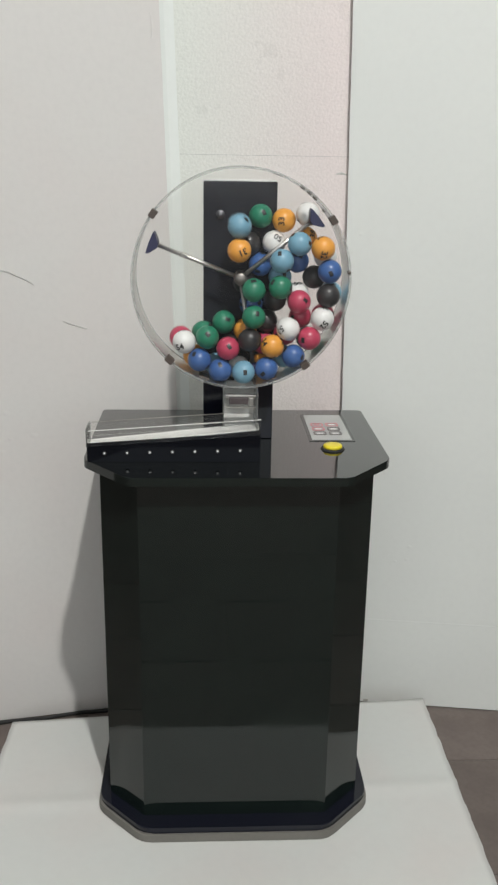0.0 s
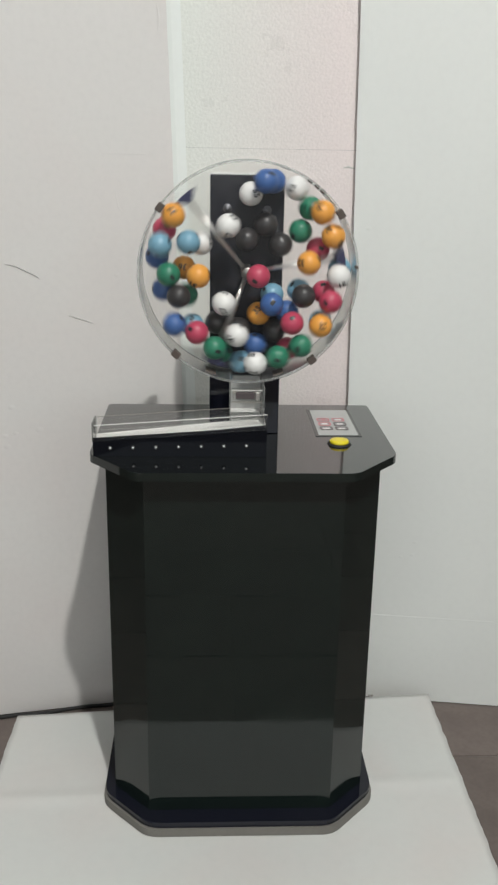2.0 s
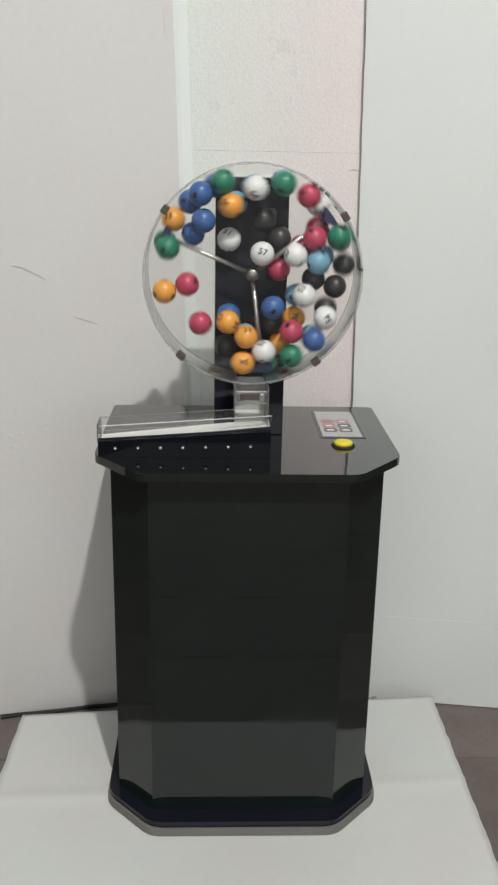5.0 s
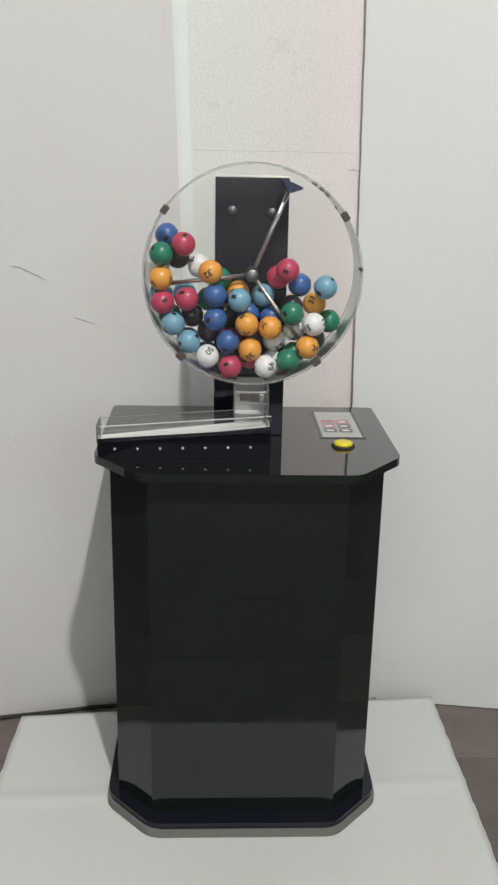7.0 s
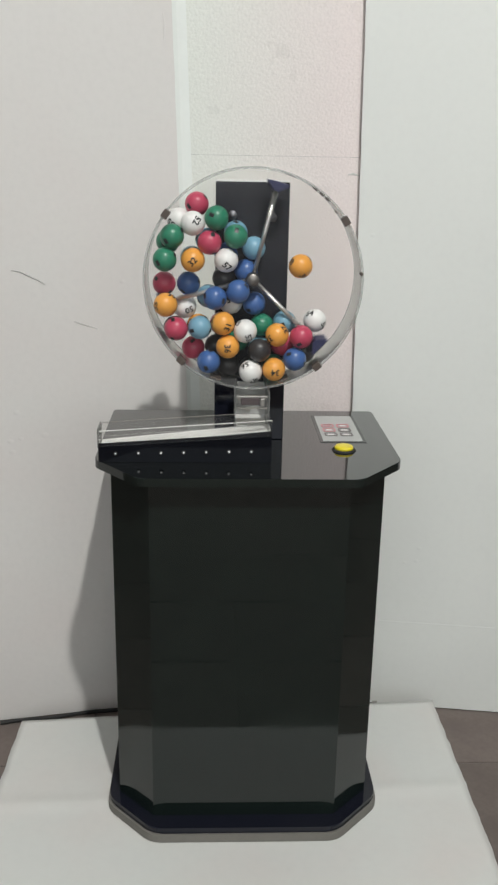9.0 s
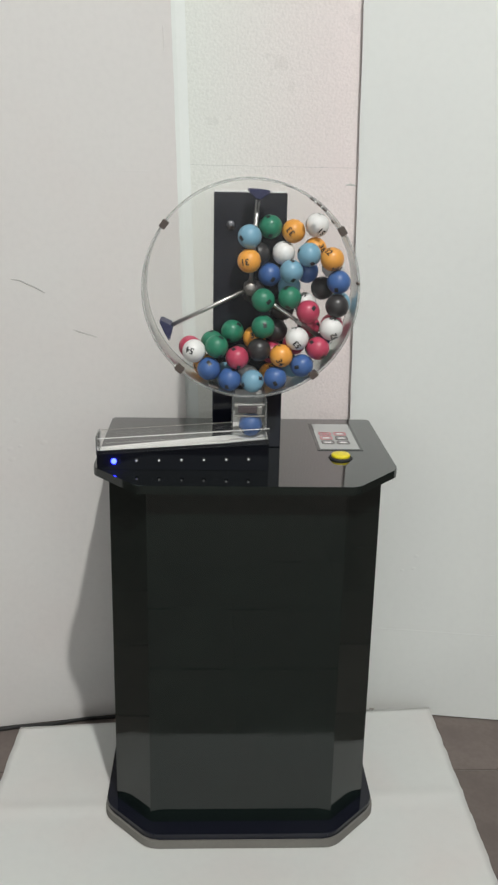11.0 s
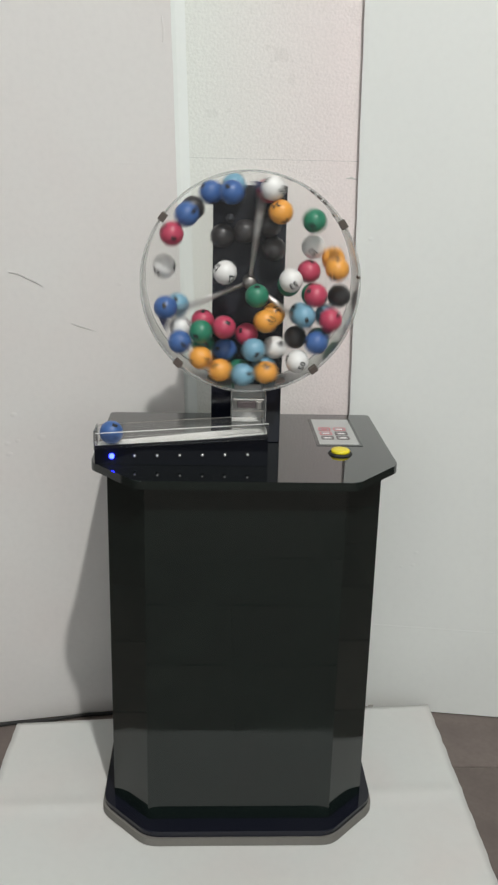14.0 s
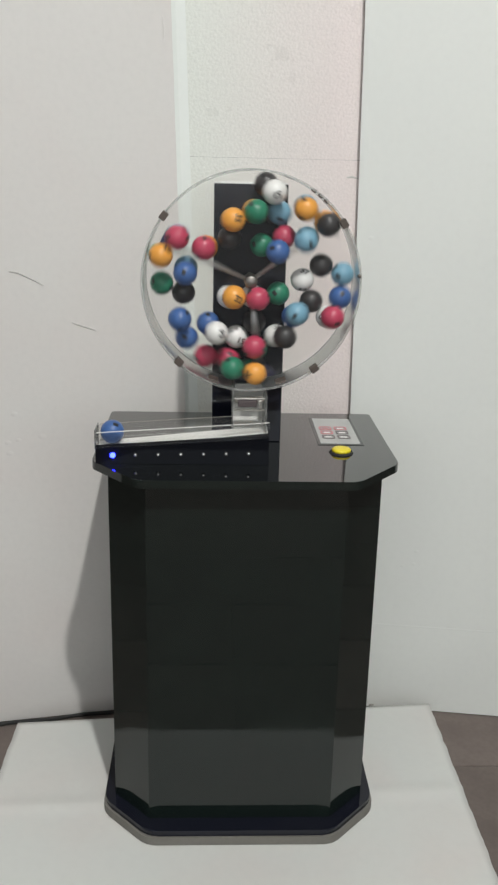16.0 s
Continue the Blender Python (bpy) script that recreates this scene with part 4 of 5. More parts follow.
ball_rows("light_blue", 7, [(0, 182, -36, 1), (0.5, -97, -128, 1), (1, 188, 60, 1), (1.5, 153, -101, 1), (2, -19, -196, 1), (2.5, 61, 187, 1), (3, -135, 132, 0), (3.5, -111, -156, 0), (4, 181, 31, 1), (6.5, -176, 81, 1), (7, -189, -50, 1), (7.5, -156, 98, 0), (8, -81, -125, 1), (8.5, -95, -22, 1), (9, -110, -100, 0), (11.5, -79, -91, 1), (12, -17, -132, 1), (12.5, 133, 51, 0), (13, -165, 96, 0), (13.5, 191, -7, 1), (14, 167, -73, 1), (14.5, 151, 103, 1), (15, -162, -90, 0), (15.5, 150, 106, 1), (16, 111, 87, 0)])
ball_rows("green", 0, [(0, 47, 124, 1), (0.5, -26, 173, 1), (1, 150, -114, 0), (1.5, -105, -130, 1), (2, -129, -52, 1), (2.5, -175, 54, 0), (3, 187, -18, 0), (3.5, -46, -174, 0), (4, 75, 182, 0), (6.5, 173, 85, 0), (7, -169, -98, 1), (7.5, 0, -192, 1), (8, 20, -147, 1), (8.5, -59, 6, 1), (9, -34, -134, 1), (11.5, 128, 117, 0), (12, -123, -133, 0), (12.5, 163, 97, 0), (13, -54, -186, 0), (13.5, 114, 119, 0), (14, -95, -137, 1), (14.5, 172, 57, 0), (15, -125, -53, 1), (15.5, 128, -45, 1), (16, 7, -197, 1)])
ball_rows("green", 1, [(0, 83, -16, 0), (0.5, 169, 18, 1), (1, -173, -55, 1), (1.5, 118, 78, 0), (2, 67, -175, 0), (2.5, -62, 184, 0), (3, 83, -19, 0), (3.5, 51, 61, 1), (4, -122, -150, 1), (6.5, -54, 23, 0), (7, -94, -78, 1), (7.5, -48, -31, 1), (8, -40, 71, 1), (8.5, -71, -133, 1), (9, -83, 121, 0), (11.5, 34, 127, 1), (12, 29, -158, 1), (12.5, -3, 125, 1), (13, 82, -175, 0), (13.5, 90, 19, 1), (14, -18, -196, 1), (14.5, -82, 178, 0), (15, 1, -186, 0), (15.5, -42, -69, 1), (16, 5, 141, 0)])
ball_rows("green", 2, [(0, 27, -22, 0), (0.5, 41, -90, 0), (1, -112, -68, 0), (1.5, 66, 40, 0), (2, 115, -150, 0), (2.5, -177, 75, 1), (3, 137, -27, 0), (3.5, 154, 123, 1), (4, -133, -53, 0), (6.5, -140, 131, 1), (7, -183, 43, 0), (7.5, -136, -133, 1), (8, -72, 54, 0), (8.5, -189, -7, 0), (9, -165, 86, 0), (11.5, 16, -149, 1), (12, 104, -157, 0), (12.5, -115, 66, 1), (13, -183, 31, 1), (13.5, -84, -3, 0), (14, 15, -26, 0), (14.5, 54, -182, 1), (15, 121, -27, 1), (15.5, -185, -12, 1), (16, 60, -29, 1)])
ball_rows("green", 3, [(0, 28, -79, 0), (0.5, 21, -142, 0), (1, -72, 179, 0), (1.5, 152, -105, 0), (2, -163, -4, 0), (2.5, 192, 45, 1), (3, 62, 13, 1), (3.5, -3, 54, 1), (4, 123, -71, 0), (6.5, 130, 29, 1), (7, 85, -78, 0), (7.5, -7, -48, 0), (8, -24, 87, 0), (8.5, -146, -102, 1), (9, -37, 88, 0), (11.5, 124, 81, 0), (12, -106, -82, 0), (12.5, 185, -31, 0), (13, -10, -191, 1), (13.5, 101, -149, 1), (14, 85, -8, 1), (14.5, 107, 64, 1), (15, -19, 138, 1), (15.5, 165, -66, 1), (16, -191, 48, 1)])
ball_rows("green", 4, [(0, -25, -109, 1), (0.5, -39, -153, 0), (1, 140, -52, 1), (1.5, -161, 27, 0), (2, 118, 145, 1), (2.5, 39, -193, 1), (3, -3, 190, 0), (3.5, -24, -191, 1), (4, 165, -69, 1), (6.5, 166, -20, 1), (7, -76, -33, 1), (7.5, -88, -117, 1), (8, -34, -194, 1), (8.5, 21, -53, 1), (9, -177, 73, 1), (11.5, 143, -19, 0), (12, -158, -81, 1), (12.5, -135, 59, 0), (13, 175, -75, 0), (13.5, -176, -48, 0), (14, 129, 128, 0), (14.5, 52, -185, 0), (15, 17, -152, 1), (15.5, -67, 185, 0), (16, 18, -144, 1)])
ball_rows("green", 5, [(0, -65, -125, 0), (0.5, -99, -124, 0), (1, 144, 104, 0), (1.5, -108, 50, 1), (2, -69, -155, 0), (2.5, 175, 82, 0), (3, 11, -143, 0), (3.5, 81, 179, 0), (4, 126, -144, 0), (6.5, 140, -125, 0), (7, 79, -177, 0), (7.5, 3, -191, 0), (8, -101, -169, 1), (8.5, -148, -108, 0), (9, -181, 43, 0), (11.5, -114, -77, 0), (12, 96, 64, 1), (12.5, 60, -56, 1), (13, -72, 53, 0), (13.5, 3, -152, 1), (14, 152, -124, 1), (14.5, 99, 147, 1), (15, -28, 115, 1), (15.5, 52, -65, 1), (16, 24, 72, 1)])
ball_rows("green", 6, [(0, -74, -118, 1), (0.5, 47, -19, 1), (1, -155, -82, 1), (1.5, 87, 166, 1), (2, -44, -181, 1), (2.5, 61, 184, 0), (3, 18, -189, 0), (3.5, 19, 185, 0), (4, 160, -92, 0), (6.5, -133, 86, 1), (7, 164, -105, 1), (7.5, 58, -131, 0), (8, -77, -178, 0), (8.5, -114, -138, 1), (9, 11, -96, 1), (11.5, -56, -184, 0), (12, 120, 92, 0), (12.5, -75, -86, 1), (13, 145, 122, 1), (13.5, 133, -37, 0), (14, -101, -103, 0), (14.5, 155, -101, 0), (15, -187, 15, 0), (15.5, 192, -4, 0), (16, -185, -12, 1)])
ball_rows("green", 7, [(0, 145, -133, 1), (0.5, 64, 86, 1), (1, 13, -16, 0), (1.5, 55, -78, 1), (2, 108, 81, 1), (2.5, 86, -169, 0), (3, -43, 139, 0), (3.5, 120, -69, 0), (4, 35, 191, 1), (6.5, 178, 52, 1), (7, 81, -179, 1), (7.5, 68, -130, 1), (8, -8, -39, 1), (8.5, 92, -121, 1), (9, 36, -193, 1), (11.5, 184, -3, 0), (12, -67, -123, 1), (12.5, -96, -66, 0), (13, 120, -154, 1), (13.5, -86, -174, 0), (14, 133, -30, 1), (14.5, 177, 50, 1), (15, 54, -189, 1), (15.5, 76, 179, 0), (16, -32, -183, 0)])
ball_rows("orange", 0, [(0, -4, 64, 0), (0.5, 38, 49, 1), (1, -32, -139, 0), (1.5, 78, -17, 0), (2, -102, -6, 0), (2.5, -10, -130, 0), (3, 26, 161, 1), (3.5, 91, 108, 1), (4, -49, -168, 1), (6.5, 89, -76, 1), (7, 39, -108, 0), (7.5, 7, -144, 0), (8, -80, -124, 0), (8.5, -5, -109, 0), (9, -61, -92, 0), (11.5, -99, -159, 0), (12, 100, 117, 1), (12.5, -108, -157, 0), (13, 143, 28, 1), (13.5, -23, -84, 1), (14, 54, -72, 1), (14.5, -63, 79, 1), (15, 128, 38, 0), (15.5, -119, -114, 1), (16, 5, 140, 1)])
ball_rows("orange", 1, [(0, 169, 64, 0), (0.5, 179, -70, 1), (1, 58, -178, 1), (1.5, -188, -9, 1), (2, 126, 23, 0), (2.5, -47, -100, 0), (3, 52, 57, 1), (3.5, -41, -107, 0), (4, 62, 57, 0), (6.5, -6, 70, 1), (7, -85, -2, 0), (7.5, -44, 69, 0), (8, -91, 99, 1), (8.5, -104, 89, 0), (9, -124, 40, 0), (11.5, -92, 48, 0), (12, 62, -132, 0), (12.5, 41, 152, 0), (13, 166, -2, 1), (13.5, -181, -32, 1), (14, 174, 50, 1), (14.5, 74, -98, 1), (15, 22, 37, 1), (15.5, 87, 105, 1), (16, -29, -32, 0)])
ball_rows("orange", 2, [(0, 95, 111, 1), (0.5, 33, 185, 1), (1, -14, -171, 1), (1.5, -182, 39, 1), (2, 155, -107, 0), (2.5, -171, 98, 1), (3, -35, -189, 1), (3.5, 190, 16, 0), (4, -102, 159, 0), (6.5, -112, 154, 0), (7, -188, -15, 0), (7.5, -60, 30, 0), (8, -133, -10, 0), (8.5, -133, -30, 0), (9, -109, -104, 1), (11.5, 54, -185, 1), (12, 119, -86, 0), (12.5, -52, 102, 0), (13, 110, 18, 1), (13.5, 70, -27, 0), (14, 35, -79, 0), (14.5, -18, -94, 0), (15, 10, 71, 0), (15.5, -78, -157, 1), (16, 156, 120, 1)])
ball_rows("orange", 3, [(0, 68, -140, 0), (0.5, 158, -92, 1), (1, -156, 98, 0), (1.5, -76, -170, 0), (2, 151, 125, 0), (2.5, -17, -185, 0), (3, -69, 175, 0), (3.5, -93, -154, 1), (4, 187, -25, 0), (6.5, 179, -61, 0), (7, 119, -149, 0), (7.5, 52, -187, 0), (8, -22, -194, 0), (8.5, 33, -144, 0), (9, 49, -188, 0), (11.5, 100, -164, 0), (12, -170, 70, 0), (12.5, 90, -170, 0), (13, -30, 150, 0), (13.5, 72, -92, 0), (14, 59, 147, 0), (14.5, 124, -116, 1), (15, 151, 104, 1), (15.5, -125, -144, 0), (16, 109, 149, 0)])
ball_rows("orange", 4, [(0, 41, -175, 1), (0.5, -87, -173, 0), (1, 103, -154, 1), (1.5, 32, 115, 0), (2, 29, -93, 1), (2.5, -48, 146, 0), (3, -41, 139, 1), (3.5, 196, 16, 1), (4, 41, -154, 0), (6.5, 49, -123, 0), (7, -2, -153, 0), (7.5, -94, -164, 0), (8, -161, -101, 0), (8.5, 60, -34, 1), (9, -181, -53, 0), (11.5, 168, 89, 1), (12, 138, -125, 0), (12.5, -99, 8, 1), (13, -150, -111, 1), (13.5, 188, 52, 1), (14, -60, -183, 0), (14.5, 41, 184, 0), (15, 101, -158, 1), (15.5, 7, -194, 0), (16, -36, 126, 0)])
ball_rows("orange", 5, [(0, 40, -115, 1), (0.5, 89, -119, 1), (1, 152, 100, 1), (1.5, 27, 41, 1), (2, -133, 5, 1), (2.5, 93, -92, 1), (3, -100, 108, 0), (3.5, 50, 88, 0), (4, -79, -174, 0), (6.5, 16, -84, 0), (7, -9, -102, 0), (7.5, -46, -137, 0), (8, -120, -108, 1), (8.5, -82, -174, 0), (9, -50, -139, 0), (11.5, -30, -143, 0), (12, 140, 40, 0), (12.5, 25, -137, 0), (13, 100, 64, 0), (13.5, -51, -85, 0), (14, 180, 32, 0), (14.5, 1, -192, 0), (15, 33, 182, 0), (15.5, 103, -156, 0), (16, -185, 52, 0)])
ball_rows("orange", 6, [(0, -94, -173, 1), (0.5, -121, -63, 1), (1, 16, 140, 1), (1.5, 83, -90, 1), (2, -153, 115, 0), (2.5, 58, -158, 1), (3, 46, -34, 1), (3.5, -13, 135, 1), (4, -3, -121, 0), (6.5, 112, -33, 1), (7, 128, -69, 1), (7.5, 24, -144, 1), (8, -6, -90, 0), (8.5, 137, -139, 1), (9, 52, -115, 0), (11.5, 184, -54, 0), (12, -184, 71, 1), (12.5, 133, -138, 0), (13, -131, 57, 0), (13.5, 172, -82, 0), (14, -97, -161, 0), (14.5, 151, 105, 0), (15, -62, -133, 0), (15.5, 100, 99, 0), (16, -94, 65, 1)])
ball_rows("orange", 7, [(0, 131, 69, 1), (0.5, 86, 13, 1), (1, 188, -19, 0), (1.5, -142, -105, 0), (2, 174, 78, 0), (2.5, -179, -34, 0), (3, 13, -143, 1), (3.5, 99, 58, 1), (4, -124, -101, 1), (6.5, 117, 24, 0), (7, -30, -57, 1), (7.5, 54, -186, 1), (8, -29, -79, 1), (8.5, 145, -95, 0), (9, 98, 30, 0), (11.5, 165, 90, 0), (12, -69, -177, 0), (12.5, 129, 142, 0), (13, -85, -134, 0), (13.5, 160, 85, 0), (14, 35, -189, 0), (14.5, -130, 139, 0), (15, 172, -76, 0), (15.5, -21, 195, 1), (16, 9, -192, 0)])
ball_rows("white", 0, [(0, 69, 78, 1), (0.5, 83, 52, 0), (1, 66, -16, 1), (1.5, -47, 46, 1), (2, 19, -189, 0), (2.5, 146, 132, 1), (3, -107, -132, 1), (3.5, 187, -32, 0), (4, -189, -55, 1), (6.5, -79, -165, 1), (7, -92, -170, 0), (7.5, -49, -190, 0), (8, -130, -140, 0), (8.5, -165, -56, 1), (9, -138, -66, 1), (11.5, -62, -166, 1), (12, 171, -76, 1), (12.5, 36, -94, 1), (13, 99, 119, 0), (13.5, -35, -192, 0), (14, 104, -164, 0), (14.5, 108, -159, 1), (15, 127, 36, 1), (15.5, 74, -113, 1), (16, -45, -38, 1)])
ball_rows("white", 1, [(0, 122, 120, 1), (0.5, 132, 129, 1), (1, 106, -75, 1), (1.5, -176, -66, 1), (2, 189, -3, 0), (2.5, -49, 68, 1), (3, 119, 13, 1), (3.5, 173, -94, 1), (4, 84, -178, 1), (6.5, 132, -45, 0), (7, 131, -100, 0), (7.5, 63, -76, 1), (8, 89, -66, 0), (8.5, -33, 39, 1), (9, -41, -68, 1), (11.5, -16, 0, 0), (12, 95, -95, 1), (12.5, -175, 75, 1), (13, 193, -2, 1), (13.5, -87, -131, 1), (14, 137, 70, 1), (14.5, -110, -95, 1), (15, 62, -46, 1), (15.5, 35, 194, 1), (16, -20, -122, 1)])
ball_rows("white", 2, [(0, 172, -79, 0), (0.5, -11, -100, 1), (1, 25, 142, 0), (1.5, 69, -127, 0), (2, -41, 96, 0), (2.5, 88, 43, 0), (3, -16, -92, 0), (3.5, 119, 37, 0), (4, -117, 12, 1), (6.5, -194, 28, 1), (7, -128, 12, 1), (7.5, -182, 53, 0), (8, -192, 24, 1), (8.5, -155, 98, 1), (9, -120, 112, 0), (11.5, 69, 54, 0), (12, -15, -130, 0), (12.5, 85, -21, 0), (13, -130, -51, 0), (13.5, 141, 19, 1), (14, -144, -94, 1), (14.5, 29, 125, 0), (15, 104, -95, 0), (15.5, -147, 36, 0), (16, 51, -124, 1)])
ball_rows("white", 3, [(0, 99, -107, 0), (0.5, -26, -104, 0), (1, 10, 78, 1), (1.5, 134, -54, 0), (2, -97, 56, 1), (2.5, 109, -40, 0), (3, -40, -137, 1), (3.5, 26, 107, 1), (4, 85, -98, 0), (6.5, 94, -109, 0), (7, 87, -131, 1), (7.5, 93, -164, 0), (8, 1, -42, 0), (8.5, -54, 6, 0), (9, -16, -107, 0), (11.5, 32, -46, 1), (12, -13, -74, 1), (12.5, -112, -40, 1), (13, 119, -26, 0), (13.5, 6, -124, 1), (14, 85, 7, 0), (14.5, -55, -67, 1), (15, 34, 116, 1), (15.5, -42, -186, 0), (16, 44, 181, 0)])
ball_rows("white", 4, [(0, -116, -133, 0), (0.5, -48, -130, 1), (1, 63, 119, 1), (1.5, 187, -14, 1), (2, -21, -129, 0), (2.5, 4, 175, 0), (3, 172, -76, 0), (3.5, -147, -59, 1), (4, 152, 125, 1), (6.5, 189, 13, 0), (7, 25, -195, 1), (7.5, -4, -44, 1), (8, 161, -67, 1), (8.5, 109, -50, 0), (9, 137, -91, 1), (11.5, 55, 12, 0), (12, 101, -153, 1), (12.5, -23, -140, 0), (13, -22, 88, 0), (13.5, 64, -186, 1), (14, -180, 26, 1), (14.5, 89, 17, 1), (15, -119, -4, 1), (15.5, 130, 56, 0), (16, -70, -107, 0)])
ball_rows("white", 5, [(0, 4, -197, 1), (0.5, 4, 127, 1), (1, 15, -139, 0), (1.5, 51, 109, 1), (2, 6, 157, 1), (2.5, 23, -157, 0), (3, 49, 158, 0), (3.5, 27, -140, 0), (4, 18, 97, 0), (6.5, -42, 104, 1), (7, -197, -10, 1), (7.5, -85, 16, 1), (8, -169, -26, 1), (8.5, -185, 45, 0), (9, -153, 117, 1), (11.5, 144, -26, 1), (12, 182, -30, 0), (12.5, -8, -197, 1), (13, -170, 96, 1), (13.5, -35, -194, 1), (14, 43, 188, 0), (14.5, 109, -156, 0), (15, -96, 79, 1), (15.5, 138, -125, 0), (16, 169, -75, 1)])
ball_rows("white", 6, [(0, 119, -43, 1), (0.5, 134, -130, 1), (1, 104, 128, 1), (1.5, 13, -193, 0), (2, 102, 164, 1), (2.5, 155, -86, 0), (3, 105, 159, 1), (3.5, 133, -145, 1), (4, 96, -100, 1), (6.5, -63, -180, 0), (7, 31, -191, 0), (7.5, -95, -36, 1), (8, 13, -196, 1), (8.5, 108, -142, 0), (9, 0, -190, 0), (11.5, 55, -182, 0), (12, 132, -47, 1), (12.5, 93, 101, 1), (13, -117, 82, 1), (13.5, 122, -27, 1), (14, 59, -144, 1), (14.5, -155, 72, 1), (15, 103, 3, 0), (15.5, -39, -69, 0), (16, 5, -35, 1)])
ball_rows("white", 7, [(0, 174, 35, 1), (0.5, 83, 53, 1), (1, 139, 3, 0), (1.5, 187, -62, 1), (2, -49, -62, 0), (2.5, 19, 45, 0), (3, 121, 49, 1), (3.5, -105, -98, 1), (4, 32, -17, 0), (6.5, 18, -59, 1), (7, 39, -151, 1), (7.5, -36, -144, 1), (8, -31, 29, 0), (8.5, -63, 61, 0), (9, -57, 41, 0), (11.5, 27, 36, 1), (12, -34, -185, 1), (12.5, 159, -101, 1), (13, 55, -75, 0), (13.5, 19, -81, 0), (14, -52, 21, 0), (14.5, 58, -126, 0), (15, -116, 23, 1), (15.5, 102, -156, 1), (16, 126, 3, 1)])
ball_rows("black", 0, [(0, 40, 51, 1), (0.5, 83, 17, 0), (1, 28, -96, 1), (1.5, 114, -17, 1), (2, 4, 68, 1), (2.5, 163, -66, 1), (3, 168, -66, 1), (3.5, 125, -68, 1), (4, -5, 136, 1), (6.5, -20, -190, 1), (7, -100, -140, 1), (7.5, -148, -15, 1), (8, -157, -74, 1), (8.5, -196, -14, 1), (9, -77, -161, 1), (11.5, 65, -126, 1), (12, -8, 150, 1), (12.5, 177, -63, 1), (13, -30, 151, 1), (13.5, -157, -105, 1), (14, 50, 69, 1), (14.5, -67, -125, 1), (15, 181, -5, 1), (15.5, -171, -76, 0), (16, 156, 119, 0)])
ball_rows("black", 1, [(0, 144, -7, 1), (0.5, 148, 24, 1), (1, 11, -136, 1), (1.5, 106, -94, 0), (2, -17, -126, 1), (2.5, 40, 96, 1), (3, 168, 8, 1), (3.5, -17, -30, 1), (4, 49, 142, 1), (6.5, 114, 71, 1), (7, 82, -90, 1), (7.5, -177, 48, 1), (8, 135, -87, 0), (8.5, 58, -93, 0), (9, 109, -158, 1), (11.5, 71, -95, 1), (12, 110, 22, 1), (12.5, 109, -71, 1), (13, 54, -16, 1), (13.5, -43, -134, 1), (14, 39, 112, 1), (14.5, -60, -182, 1), (15, 124, 135, 0), (15.5, -29, -144, 1), (16, 29, 195, 1)])
ball_rows("black", 2, [(0, 182, -36, 0), (0.5, 146, -24, 1), (1, 186, -54, 1), (1.5, -129, -44, 1), (2, 73, 57, 1), (2.5, -53, -159, 1), (3, 167, 100, 0), (3.5, 7, -191, 1), (4, -27, 193, 0), (6.5, 172, -59, 1), (7, 128, -139, 1), (7.5, -76, 75, 1), (8, -69, -80, 1), (8.5, -103, 20, 1), (9, -3, -191, 1), (11.5, 98, 22, 1), (12, 176, -16, 1), (12.5, 29, -137, 1), (13, 139, -94, 1), (13.5, 33, 33, 1), (14, -92, 170, 1), (14.5, 178, -66, 1), (15, -168, -75, 1), (15.5, 179, 51, 0), (16, -143, -29, 1)])
ball_rows("black", 3, [(0, 20, -133, 0), (0.5, -28, -168, 1), (1, 175, -3, 1), (1.5, 11, -137, 0), (2, 34, 92, 1), (2.5, 45, -108, 1), (3, 90, 95, 1), (3.5, 111, -114, 1), (4, -35, 175, 1), (6.5, -6, 84, 1), (7, -76, -133, 1), (7.5, -105, 68, 0), (8, -108, 64, 1), (8.5, -164, 69, 1), (9, -80, 117, 1), (11.5, 99, -17, 1), (12, 92, 4, 1), (12.5, -10, 61, 1), (13, 114, -88, 1), (13.5, 145, -133, 1), (14, -20, 99, 1), (14.5, 157, -30, 1), (15, -115, -141, 0), (15.5, 145, 122, 0), (16, 74, -114, 0)])
ball_rows("black", 4, [(0, 76, -68, 1), (0.5, 102, -67, 1), (1, -22, 174, 1), (1.5, 141, 1, 1), (2, -57, -113, 1), (2.5, 145, -9, 1), (3, 45, 83, 1), (3.5, 101, -10, 1), (4, -38, 13, 1), (6.5, -89, -24, 1), (7, -122, -109, 1), (7.5, -172, 3, 1), (8, -76, 50, 1), (8.5, -136, -35, 1), (9, -164, -109, 1), (11.5, 9, -48, 0), (12, 46, 27, 0), (12.5, 115, -46, 1), (13, -17, -134, 1), (13.5, 94, 30, 0), (14, -51, -103, 1), (14.5, 105, 62, 0), (15, 104, -67, 1), (15.5, -103, -30, 0), (16, 127, -43, 1)])
ball_rows("black", 5, [(0, 64, -99, 1), (0.5, 116, -80, 0), (1, 21, 1, 1), (1.5, 152, 31, 0), (2, -143, -48, 0), (2.5, 196, 21, 1), (3, 95, -165, 1), (3.5, 8, 101, 1), (4, 113, -3, 1), (6.5, 96, -3, 1), (7, -51, -108, 1), (7.5, -70, 52, 1), (8, -51, -37, 1), (8.5, 52, -90, 1), (9, 16, -150, 0), (11.5, 103, -120, 1), (12, 177, 83, 1), (12.5, 43, -192, 1), (13, -71, 73, 1), (13.5, -130, 145, 1), (14, 193, -30, 1), (14.5, -33, 191, 1), (15, -90, -175, 1), (15.5, 97, -37, 1), (16, -45, 85, 1)])
